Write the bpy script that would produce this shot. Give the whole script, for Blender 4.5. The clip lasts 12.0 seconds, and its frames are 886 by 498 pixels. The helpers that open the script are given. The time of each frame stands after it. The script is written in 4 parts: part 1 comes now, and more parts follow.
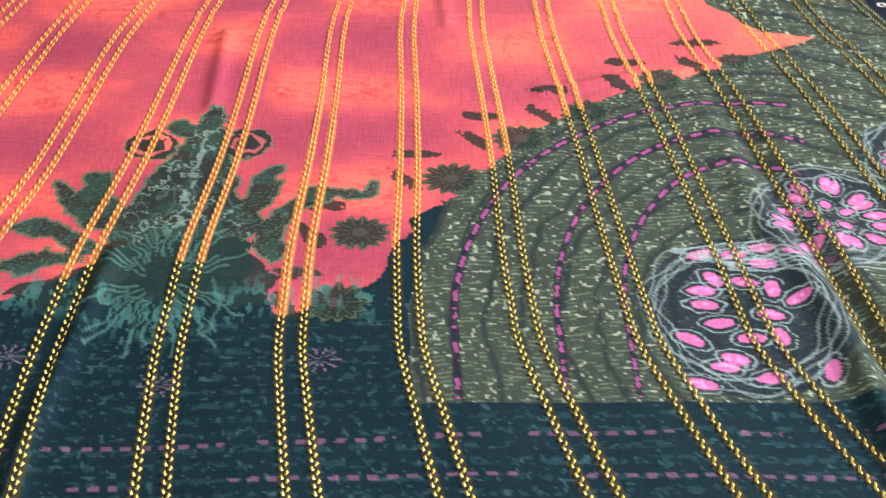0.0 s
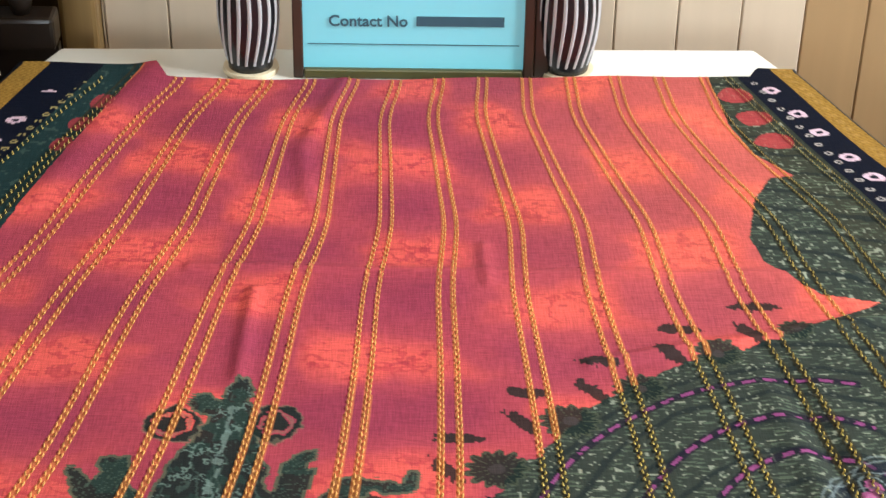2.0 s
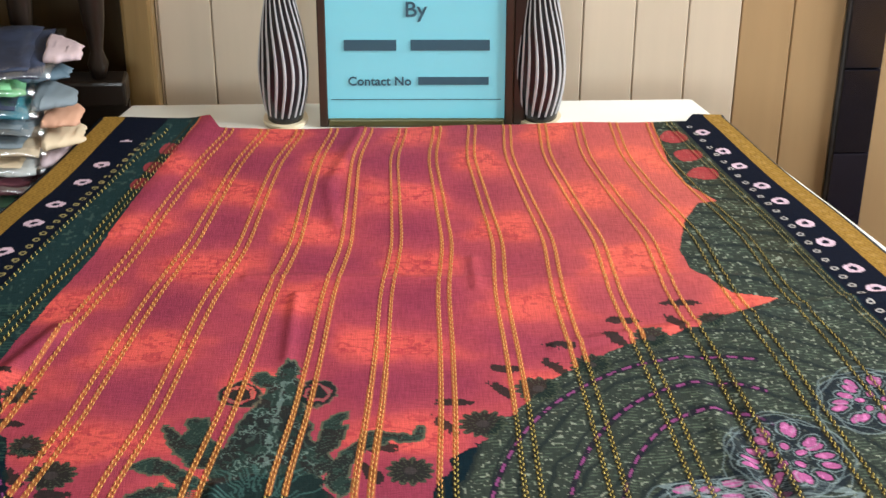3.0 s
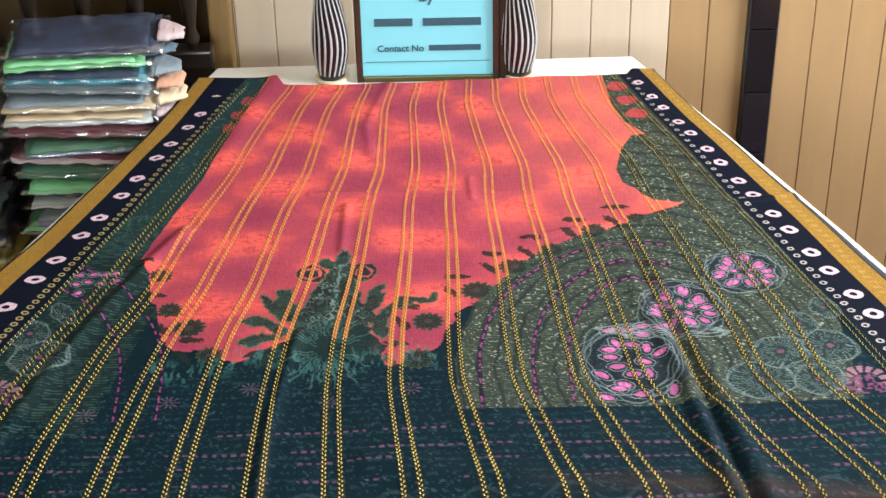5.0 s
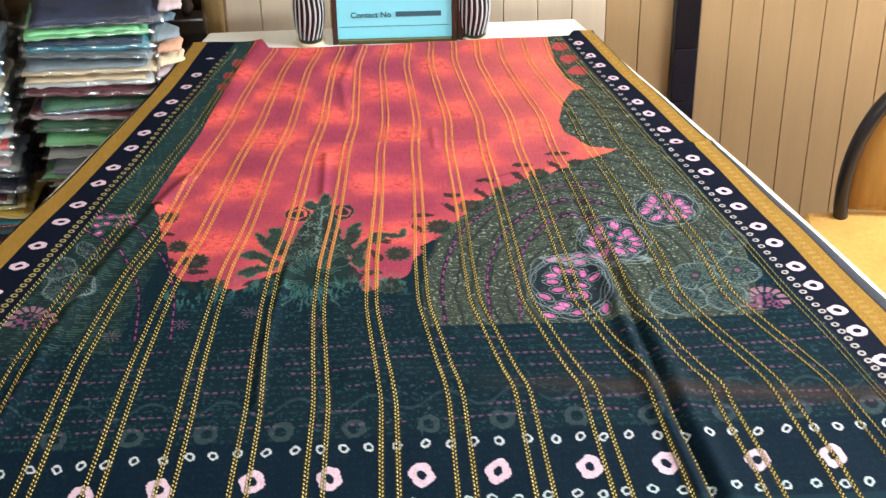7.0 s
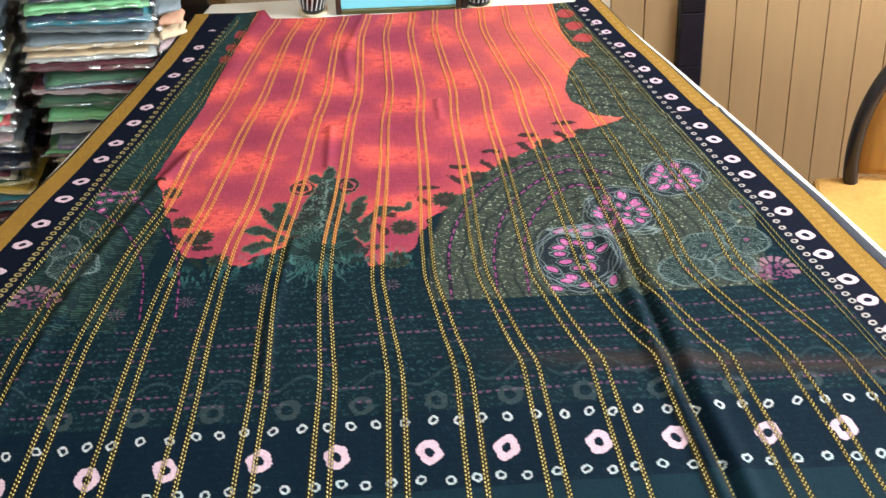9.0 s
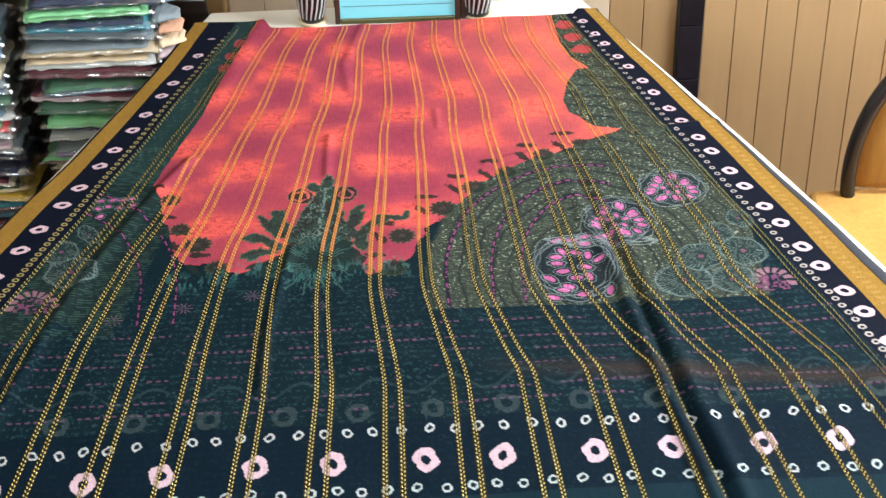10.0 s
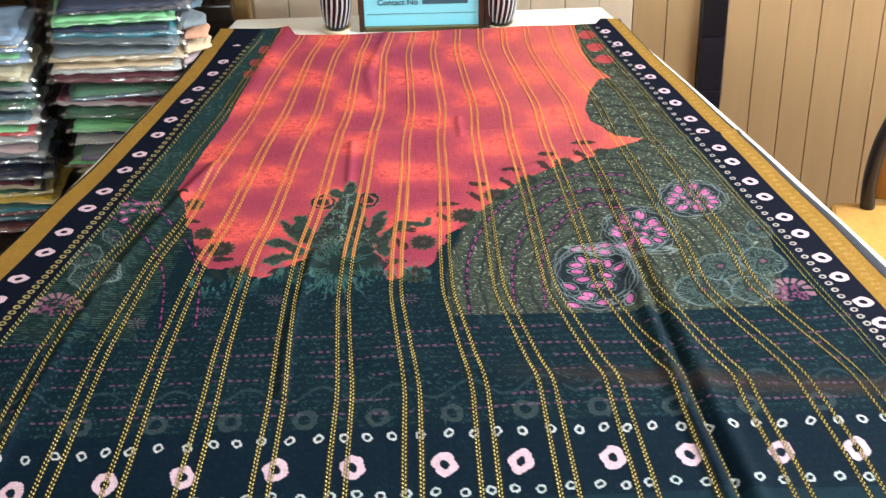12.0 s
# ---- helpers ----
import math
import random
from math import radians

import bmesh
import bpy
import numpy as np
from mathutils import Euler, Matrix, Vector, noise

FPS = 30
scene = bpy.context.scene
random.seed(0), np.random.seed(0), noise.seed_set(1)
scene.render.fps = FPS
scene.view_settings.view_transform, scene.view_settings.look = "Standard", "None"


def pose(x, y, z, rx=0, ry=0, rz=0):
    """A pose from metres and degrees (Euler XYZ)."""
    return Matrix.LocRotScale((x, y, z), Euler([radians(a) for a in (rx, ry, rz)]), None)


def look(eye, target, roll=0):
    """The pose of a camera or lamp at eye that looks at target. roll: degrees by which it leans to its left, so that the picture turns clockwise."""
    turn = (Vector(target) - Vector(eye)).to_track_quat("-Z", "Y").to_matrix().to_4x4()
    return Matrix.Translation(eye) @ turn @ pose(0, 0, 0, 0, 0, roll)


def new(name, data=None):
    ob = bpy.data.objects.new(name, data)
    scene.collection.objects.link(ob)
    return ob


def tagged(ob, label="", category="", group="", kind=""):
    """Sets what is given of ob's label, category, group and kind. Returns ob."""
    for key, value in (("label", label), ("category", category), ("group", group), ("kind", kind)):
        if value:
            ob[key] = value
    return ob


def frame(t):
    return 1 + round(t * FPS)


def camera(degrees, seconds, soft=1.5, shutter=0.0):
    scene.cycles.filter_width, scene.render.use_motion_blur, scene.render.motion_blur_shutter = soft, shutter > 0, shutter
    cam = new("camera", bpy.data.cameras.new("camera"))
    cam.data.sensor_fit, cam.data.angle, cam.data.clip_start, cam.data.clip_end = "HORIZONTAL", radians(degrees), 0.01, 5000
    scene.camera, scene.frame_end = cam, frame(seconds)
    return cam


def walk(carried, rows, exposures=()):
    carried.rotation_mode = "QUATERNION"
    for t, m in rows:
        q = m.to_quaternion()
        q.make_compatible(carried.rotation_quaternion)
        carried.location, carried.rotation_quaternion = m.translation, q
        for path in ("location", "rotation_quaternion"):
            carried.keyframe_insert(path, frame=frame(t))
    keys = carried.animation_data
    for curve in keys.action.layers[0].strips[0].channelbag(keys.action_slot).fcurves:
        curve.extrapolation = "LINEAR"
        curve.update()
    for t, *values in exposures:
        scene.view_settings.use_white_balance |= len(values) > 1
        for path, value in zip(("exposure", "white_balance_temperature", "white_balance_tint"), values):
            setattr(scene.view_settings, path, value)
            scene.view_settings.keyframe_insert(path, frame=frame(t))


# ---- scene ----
cam = camera(28.0, 12.0, soft=1.45)
# seconds, place in metres, Euler angles in degrees
PATH = [
    (0.0, 0.019, -1.969, 1.607, 53.23, -0.19, -1.64),
    (0.5, 0.017, -1.981, 1.646, 53.93, 0.02, -1.57),
    (1.0, 0.041, -1.850, 1.677, 54.53, 0.47, 0.93),
    (1.5, -0.008, -1.789, 1.613, 57.96, -0.82, -1.06),
    (2.0, -0.012, -1.802, 1.649, 57.20, -0.79, -1.19),
    (2.5, -0.015, -1.809, 1.660, 57.36, -0.30, -1.70),
    (3.0, -0.017, -2.207, 1.898, 57.89, -0.06, -1.50),
    (5.0, -0.023, -2.945, 2.377, 55.14, 0.97, -1.63),
    (5.5, -0.024, -2.925, 2.388, 53.67, 0.95, -1.63),
    (6.0, -0.016, -2.918, 2.387, 53.13, 0.89, -1.80),
    (6.5, -0.024, -3.161, 2.556, 53.13, 1.04, -2.20),
    (7.0, -0.033, -3.326, 2.666, 52.93, 0.83, -2.91),
    (7.5, -0.031, -3.311, 2.672, 52.36, 1.17, -3.03),
    (9.5, -0.020, -3.289, 2.669, 51.55, 1.67, -3.08),
    (10.0, -0.025, -3.300, 2.664, 52.08, 1.23, -2.91),
    (10.5, -0.032, -3.312, 2.664, 52.44, 0.82, -2.64),
    (11.0, -0.022, -3.319, 2.673, 52.35, 1.47, -2.17),
    (11.5, -0.025, -3.319, 2.671, 52.35, 1.20, -2.02),
    (12.0, -0.027, -3.320, 2.674, 52.40, 1.10, -1.98),
]
EXPOSURES = [(0.0, 0.42), (1.0, 0.12), (2.0, -0.27), (2.5, -0.27), (3.0, -0.42), (5.0, 0.0), (12.0, 0.0)]
walk(cam, [(t, pose(x, y, z, a, b, c)) for t, x, y, z, a, b, c in PATH], EXPOSURES)

# ---- light: a dim sky and two added daylight-tinted area lamps, no windows seen ----
world = bpy.data.worlds.new("world")
scene.world = world
world.use_nodes = True
wn = world.node_tree.nodes
sky = wn.new("ShaderNodeTexSky")
sky.sky_type, sky.sun_disc = "NISHITA", False
sky.sun_elevation, sky.sun_rotation = radians(40), radians(120)
world.node_tree.links.new(sky.outputs[0], wn["Background"].inputs[0])
wn["Background"].inputs[1].default_value = 0.1

ROOM = (-2.6, 2.6, -4.6, 0.17, 3.3)   # x0, x1, y0, y1, height


def added_light(name, m, sx, sy, power, colour):
    data = bpy.data.lights.new(name, "AREA")
    data.shape, data.size, data.size_y, data.energy, data.color = "RECTANGLE", sx, sy, power, colour
    ob = new(name, data)
    ob.matrix_world = m
    return ob


# added lamps: one right of the table, one behind the camera
added_light("added_light", look((2.5, -0.75, 2.1), (0.0, -0.6, 0.75)), 1.3, 1.1, 275, (0.89, 0.96, 1.0))
added_light("added_light", look((-0.5, -4.5, 2.0), (-0.2, -0.3, 0.9)), 1.5, 1.2, 125, (0.82, 0.93, 1.0))

# ---- materials ----


def material(name, colour, rough=0.6, metal=0.0, grain=0.0, scale=40.0, bump=0.0, stretch=(1, 1, 1), second=None, sheen=0.0, vary=0.0):
    """Principled surface with colour variation at two scales and a fine relief."""
    m = bpy.data.materials.new(name)
    m.use_nodes = True
    n, link = m.node_tree.nodes, m.node_tree.links.new
    p = n["Principled BSDF"]
    p.inputs["Base Color"].default_value = (*colour, 1)
    p.inputs["Roughness"].default_value, p.inputs["Metallic"].default_value = rough, metal
    if sheen:
        p.inputs["Sheen Weight"].default_value = sheen
    if not (grain or bump or vary):
        return m
    co, mp = n.new("ShaderNodeTexCoord"), n.new("ShaderNodeMapping")
    mp.inputs["Scale"].default_value = stretch
    link(co.outputs["Object"], mp.inputs["Vector"])
    fine, wide = n.new("ShaderNodeTexNoise"), n.new("ShaderNodeTexNoise")
    fine.inputs["Scale"].default_value, fine.inputs["Detail"].default_value = scale, 6
    wide.inputs["Scale"].default_value, wide.inputs["Detail"].default_value = scale / 9, 3
    link(mp.outputs[0], fine.inputs["Vector"]), link(mp.outputs[0], wide.inputs["Vector"])
    mix = n.new("ShaderNodeMix")
    mix.data_type, mix.blend_type = "RGBA", "MIX"
    other = second or tuple(max(0.0, v * (1 - grain)) for v in colour)
    mix.inputs[6].default_value, mix.inputs[7].default_value = (*colour, 1), (*other, 1)
    both = n.new("ShaderNodeMath")
    both.operation = "MULTIPLY_ADD"
    link(fine.outputs[0], both.inputs[0])
    both.inputs[1].default_value = 0.6
    link(wide.outputs[0], both.inputs[2])
    ramp = n.new("ShaderNodeMapRange")
    ramp.inputs[1].default_value, ramp.inputs[2].default_value = 0.55, 1.05
    link(both.outputs[0], ramp.inputs[0]), link(ramp.outputs[0], mix.inputs[0])
    last = mix.outputs[2]
    if vary:
        info, hsv, rng = n.new("ShaderNodeObjectInfo"), n.new("ShaderNodeHueSaturation"), n.new("ShaderNodeMapRange")
        rng.inputs[3].default_value, rng.inputs[4].default_value = 1 - vary, 1 + vary
        link(info.outputs["Random"], rng.inputs[0]), link(rng.outputs[0], hsv.inputs["Value"]), link(last, hsv.inputs["Color"])
        last = hsv.outputs[0]
    link(last, p.inputs["Base Color"])
    if bump:
        b = n.new("ShaderNodeBump")
        b.inputs["Strength"].default_value, b.inputs["Distance"].default_value = 0.5, bump
        link(fine.outputs[0], b.inputs["Height"]), link(b.outputs[0], p.inputs["Normal"])
    return m


def fabric_material():
    """Printed cotton: the print is a colour layer of the cloth, under a fine weave with slubs."""
    m = bpy.data.materials.new("printed_cotton")
    m.use_nodes = True
    n, link = m.node_tree.nodes, m.node_tree.links.new
    p = n["Principled BSDF"]
    att, co = n.new("ShaderNodeAttribute"), n.new("ShaderNodeTexCoord")
    att.attribute_name = "print"
    slub, mp = n.new("ShaderNodeTexNoise"), n.new("ShaderNodeMapping")
    mp.inputs["Scale"].default_value = (90, 700, 90)
    slub.inputs["Scale"].default_value, slub.inputs["Detail"].default_value = 1.0, 3
    mp2, slub2 = n.new("ShaderNodeMapping"), n.new("ShaderNodeTexNoise")
    mp2.inputs["Scale"].default_value = (900, 60, 90)
    slub2.inputs["Scale"].default_value, slub2.inputs["Detail"].default_value = 1.0, 3
    link(co.outputs["Object"], mp.inputs[0]), link(mp.outputs[0], slub.inputs["Vector"])
    link(co.outputs["Object"], mp2.inputs[0]), link(mp2.outputs[0], slub2.inputs["Vector"])
    add = n.new("ShaderNodeMath")
    link(slub.outputs[0], add.inputs[0]), link(slub2.outputs[0], add.inputs[1])
    rng, hsv = n.new("ShaderNodeMapRange"), n.new("ShaderNodeHueSaturation")
    rng.inputs[1].default_value, rng.inputs[2].default_value = 0.6, 1.4
    rng.inputs[3].default_value, rng.inputs[4].default_value = 0.72, 1.28
    link(add.outputs[0], rng.inputs[0]), link(rng.outputs[0], hsv.inputs["Value"]), link(att.outputs["Color"], hsv.inputs["Color"])
    link(hsv.outputs[0], p.inputs["Base Color"])
    b = n.new("ShaderNodeBump")
    b.inputs["Strength"].default_value, b.inputs["Distance"].default_value = 0.4, 0.0006
    link(add.outputs[0], b.inputs["Height"]), link(b.outputs[0], p.inputs["Normal"])
    p.inputs["Roughness"].default_value = 0.7
    p.inputs["Specular IOR Level"].default_value = 0.07
    return m


M_CLOTH = fabric_material()
M_GOLD = material("gold_thread", (0.56, 0.42, 0.10), 0.36, 0.12, 0.35, 500, 0.0003)
M_ORANGE = material("orange_dyed_thread", (0.70, 0.33, 0.085), 0.5, 0.05, 0.35, 500, 0.0002)
M_TABLE = material("white_laminate", (0.80, 0.79, 0.74), 0.3, 0, 0.05, 30, 0.0001)
M_WALL = material("tan_wall_panel", (0.42, 0.262, 0.130), 0.42, 0, 0.16, 16, 0.0002, (3, 3, 0.25), vary=0.05)
# paler copy of the wall panel: the stronger light on the left, as colour
M_LITWALL = material("lit_wall_panel", (0.66, 0.53, 0.40), 0.40, 0, 0.10, 16, 0.0002, (3, 3, 0.25), vary=0.04)
M_GROOVE = material("panel_groove", (0.36, 0.24, 0.12), 0.7, 0, 0.25, 30)
M_PLASTER = material("plain_plaster", (0.62, 0.55, 0.45), 0.8, 0, 0.1, 12, 0.0005)
M_FLOOR = material("brown_floor", (0.16, 0.10, 0.06), 0.5, 0, 0.4, 14, 0.0003)
M_TILE = material("black_glazed_tile", (0.012, 0.010, 0.016), 0.18, 0, 0.3, 30, 0.0001, vary=0.3)
M_GROUT = material("dark_grout", (0.10, 0.09, 0.09), 0.9, 0, 0.3, 60)
M_DARKWOOD = material("dark_stained_wood", (0.020, 0.012, 0.008), 0.32, 0, 0.5, 25, 0.0003, (4, 4, 0.4))
M_BROWN = material("golden_brown_wood", (0.36, 0.22, 0.085), 0.4, 0, 0.35, 22, 0.0003, (5, 5, 0.3))
M_PANEL = material("dark_brown_panelling", (0.070, 0.040, 0.014), 0.4, 0, 0.6, 12, 0.0003, (5, 5, 0.4))
M_CHAIR = material("yellow_beech", (0.62, 0.34, 0.09), 0.35, 0, 0.35, 18, 0.0003, (5, 5, 0.6))
M_BLACK = material("black_lacquer", (0.012, 0.009, 0.012), 0.3, 0, 0.3, 40)
M_FRAME = material("dark_frame_wood", (0.045, 0.022, 0.012), 0.35, 0, 0.4, 60, 0.0002)
M_PAPER = material("turquoise_paper", (0.22, 0.66, 0.78), 0.45, 0, 0.04, 20)
M_INK = material("dark_ink", (0.03, 0.09, 0.13), 0.7, 0, 0.1, 90)
M_VBLACK = material("black_ceramic", (0.010, 0.010, 0.012), 0.25, 0, 0.2, 60)
M_VWHITE = material("white_ceramic", (0.44, 0.44, 0.45), 0.3, 0, 0.1, 60)
M_CREAM = material("cream_base", (0.78, 0.66, 0.46), 0.4, 0, 0.08, 50)

# ---- mesh helpers ----


def part(name, bm, mat, parent=None, label="", smooth=False):
    me = bpy.data.meshes.new(name)
    bm.normal_update()
    bm.to_mesh(me)
    bm.free()
    me.materials.append(mat)
    if smooth:
        me.polygons.foreach_set("use_smooth", [True] * len(me.polygons))
    ob = new(name, me)
    if parent:
        ob.parent = parent
    if label:
        ob["label"] = label
    return ob


def thing(name, label, category, at=(0, 0, 0), group="", kind=""):
    ob = new(name)
    ob.empty_display_size = 0.05
    ob.location = at
    return tagged(ob, label, category, group, kind)


def block(bm, x0, x1, y0, y1, z0, z1, bevel=0.0):
    m = Matrix.Translation(((x0 + x1) / 2, (y0 + y1) / 2, (z0 + z1) / 2)) @ Matrix.Diagonal((x1 - x0, y1 - y0, z1 - z0, 1))
    made = bmesh.ops.create_cube(bm, size=1, matrix=m)["verts"]
    if bevel:
        edges = list({e for v in made for e in v.link_edges})
        bmesh.ops.bevel(bm, geom=edges, offset=bevel, segments=2, affect="EDGES", profile=0.5)
    return bm


def prism(bm, ring, z0, z1, bevel=0.0):
    """An upright solid on a polygon."""
    low, top = [bm.verts.new((x, y, z0)) for x, y in ring], [bm.verts.new((x, y, z1)) for x, y in ring]
    bm.faces.new(low[::-1]), bm.faces.new(top)
    for i in range(len(ring)):
        j = (i + 1) % len(ring)
        bm.faces.new((low[i], low[j], top[j], top[i]))
    if bevel:
        bmesh.ops.bevel(bm, geom=bm.edges[:], offset=bevel, segments=2, affect="EDGES", profile=0.5)
    return bm


def lathe(bm, profile, n=40, centre=(0, 0)):
    rings = []
    for r, z in profile:
        rings.append([bm.verts.new((centre[0] + r * math.cos(2 * math.pi * i / n), centre[1] + r * math.sin(2 * math.pi * i / n), z)) for i in range(n)])
    for a, b in zip(rings, rings[1:]):
        for i in range(n):
            bm.faces.new((a[i], a[(i + 1) % n], b[(i + 1) % n], b[i]))
    bm.faces.new(rings[0][::-1]), bm.faces.new(rings[-1])
    return bm


def tube(bm, way, rx, ry, n=10):
    """A bar of elliptic section along a way of points."""
    rings = []
    for i, p in enumerate(way):
        d = (Vector(way[min(i + 1, len(way) - 1)]) - Vector(way[max(i - 1, 0)])).normalized()
        side = d.cross(Vector((0, 1, 0.001))).normalized()
        up = side.cross(d)
        rings.append([bm.verts.new(Vector(p) + side * rx * math.cos(2 * math.pi * k / n) + up * ry * math.sin(2 * math.pi * k / n)) for k in range(n)])
    for a, b in zip(rings, rings[1:]):
        for i in range(n):
            bm.faces.new((a[i], a[(i + 1) % n], b[(i + 1) % n], b[i]))
    bm.faces.new(rings[0][::-1]), bm.faces.new(rings[-1])
    return bm


# ---- the room ----
x0, x1, y0, y1, top = ROOM
floor = part("floor", block(bmesh.new(), x0, x1, y0, y1 + 0.2, -0.1, 0.0), M_FLOOR)
tagged(floor, "dark brown floor of the shop room", "floor", kind="structure")
ceiling = part("ceiling", block(bmesh.new(), x0, x1, y0, y1 + 0.2, top, top + 0.1), M_PLASTER)
tagged(ceiling, "plain pale ceiling", "ceiling", kind="structure")
for name, box in (("wall_west", (x0 - 0.1, x0, y0, y1 + 0.2, 0, top)), ("wall_east", (x1, x1 + 0.1, y0, y1 + 0.2, 0, top)), ("wall_south", (x0, x1, y0 - 0.1, y0, 0, top))):
    tagged(part(name, block(bmesh.new(), *box), M_PLASTER), "plain plastered wall", "wall", kind="structure")
back = part("wall_north", block(bmesh.new(), x0, x1, y1, y1 + 0.2, 0, top), M_GROOVE)
tagged(back, "wall clad in tan vertical panel boards, coloured paler on the left for the light there", "wall", kind="structure")


def wall_board(x, w):
    """One upright cladding board with eased edges; left of x 0.42 brighter light is painted in."""
    bm = bmesh.new()
    e = 0.0018
    ring = [(x, y1), (x, y1 - 0.0115), (x + e, y1 - 0.014), (x + w - e, y1 - 0.014), (x + w, y1 - 0.0115), (x + w, y1)]
    low, up = [bm.verts.new((a, b, 0.0)) for a, b in ring], [bm.verts.new((a, b, top)) for a, b in ring]
    for i in range(5):
        bm.faces.new((low[i + 1], low[i], up[i], up[i + 1]))
    return part("board", bm, M_LITWALL if x < 0.42 else M_WALL, back)


x = 0.6355
while x > -0.40:
    wall_board(max(x - 0.077, -0.369), min(0.0762, x - 0.0008 + 0.369))
    x -= 0.077
x = 0.6965
while x < x1 - 0.08:
    wall_board(x, 0.0704)
    x += 0.071
# the black tile strip in the cladding
strip = thing("tile_strip", "upright strip of glossy black tiles set in the panelled wall", "tile strip", (0.666, y1 - 0.018, 0.0))
part("backing", block(bmesh.new(), -0.029, 0.029, -0.004, 0.010, 0.0, top), M_GROUT, strip)
z = 0.02
while z < 2.2:
    part("tile", block(bmesh.new(), -0.027, 0.027, -0.012, 0.0, z, z + 0.139, 0.0015), M_TILE, strip)
    z += 0.142
# wooden door post and the dark cabinet beside it
post = part("door_post", block(bmesh.new(), -0.415, -0.37, y1 - 0.045, y1 + 0.0, 0, 2.3, 0.006), M_BROWN)
tagged(post, "golden-brown wooden post at the panelling's end", "post")

# ---- the cloth's lie: columns c (whole numbers are the braid pairs) over y ----
TOP, LIE = 0.75, 0.762
KNOTS = np.array([-0.08, -0.17, -0.27, -0.38, -0.49, -0.60, -0.72, -0.84, -0.96, -1.08, -1.20, -1.43])
BEND = np.array([[0.0338, 0.0230, 0.0303, 0.0378, 0.0297, 0.0306, 0.0292, 0.0249, 0.0264, 0.0472, 0.0687, 0.0736],
                 [0.2754, 0.2993, 0.3316, 0.3676, 0.3975, 0.4303, 0.4656, 0.5060, 0.5338, 0.5892, 0.6475, 0.7014],
                 [0.0047, 0.0008, -0.0031, -0.0035, -0.0030, -0.0029, -0.0029, -0.0046, -0.0129, -0.0175, -0.0137, -0.0048],
                 [0.0055, 0.0026, -0.0001, -0.0012, 0.0009, 0.0022, 0.0010, 0.0005, -0.0016, -0.0108, -0.0234, -0.0237]])


def column(k, y):
    """Where a braid pair lies at y: a bend shared by all the pairs, cubic across the cloth."""
    u = (k - 2) / 6
    return sum(np.mean([np.interp(-(y + d), -KNOTS, BEND[i]) for d in (-0.02, 0.0, 0.02)], axis=0) * u ** i for i in range(4))


def lines(y):
    """Places of the cloth's columns at y: outer strips, borders and braid pairs."""
    yy = np.clip(y, -1.42, -0.09)
    q = lambda a, b, c: a * yy * yy + b * yy + c
    lout, lin, lring, lch = q(-0.0591, 0.417, -0.3819), q(-0.0374, 0.4134, -0.3551), q(-0.0437, 0.400, -0.334), q(0.0003, 0.418, -0.3052)
    rpair, rch, rring, rin, rout, rdark = q(-0.0031, -0.3545, 0.3117), q(0.020, -0.325, 0.338), q(-0.0216, -0.3951, 0.3433), q(-0.0522, -0.435, 0.3578), q(-0.0462, -0.4538, 0.3805), q(-0.0423, -0.4842, 0.3803)
    c = [-8.6, -7.9, -7.1, -6.7, -6.1] + list(range(-5, 9)) + [9, 9.5, 10, 10.4, 11, 11.6]
    v = [lout - 0.03, lout, lin, lring, lch] + [column(k, yy) for k in range(-5, 9)] + [rpair, rch, rring, rin, rout, np.maximum(rdark, rout + 0.006)]
    mid = 5 + 7
    v = [np.asarray(a, float) for a in v]
    for i in range(mid + 1, len(v)):
        v[i] = np.maximum(v[i], v[i - 1] + 0.008)
    for i in range(mid - 1, -1, -1):
        v[i] = np.minimum(v[i], v[i + 1] - 0.008)
    more = 1 + 0.35 * np.maximum(-1.42 - y, 0)
    return np.array(c, float), np.array([0.02 + (a - 0.02) * more for a in v])


def ridge(x, y, pts, wide, high):
    """A rounded crease along a line of points."""
    d = np.full(np.shape(x), 9.0)
    for (ax, ay), (bx, by) in zip(pts, pts[1:]):
        t = np.clip(((x - ax) * (bx - ax) + (y - ay) * (by - ay)) / ((bx - ax) ** 2 + (by - ay) ** 2), 0, 1)
        d = np.minimum(d, np.hypot(x - ax - t * (bx - ax), y - ay - t * (by - ay)))
    return high * np.exp(-(d / wide) ** 2)


FOLD = [(0.255, -0.50), (0.299, -0.61), (0.327, -0.788), (0.357, -0.92), (0.39, -1.173), (0.418, -1.346), (0.45, -1.55)]


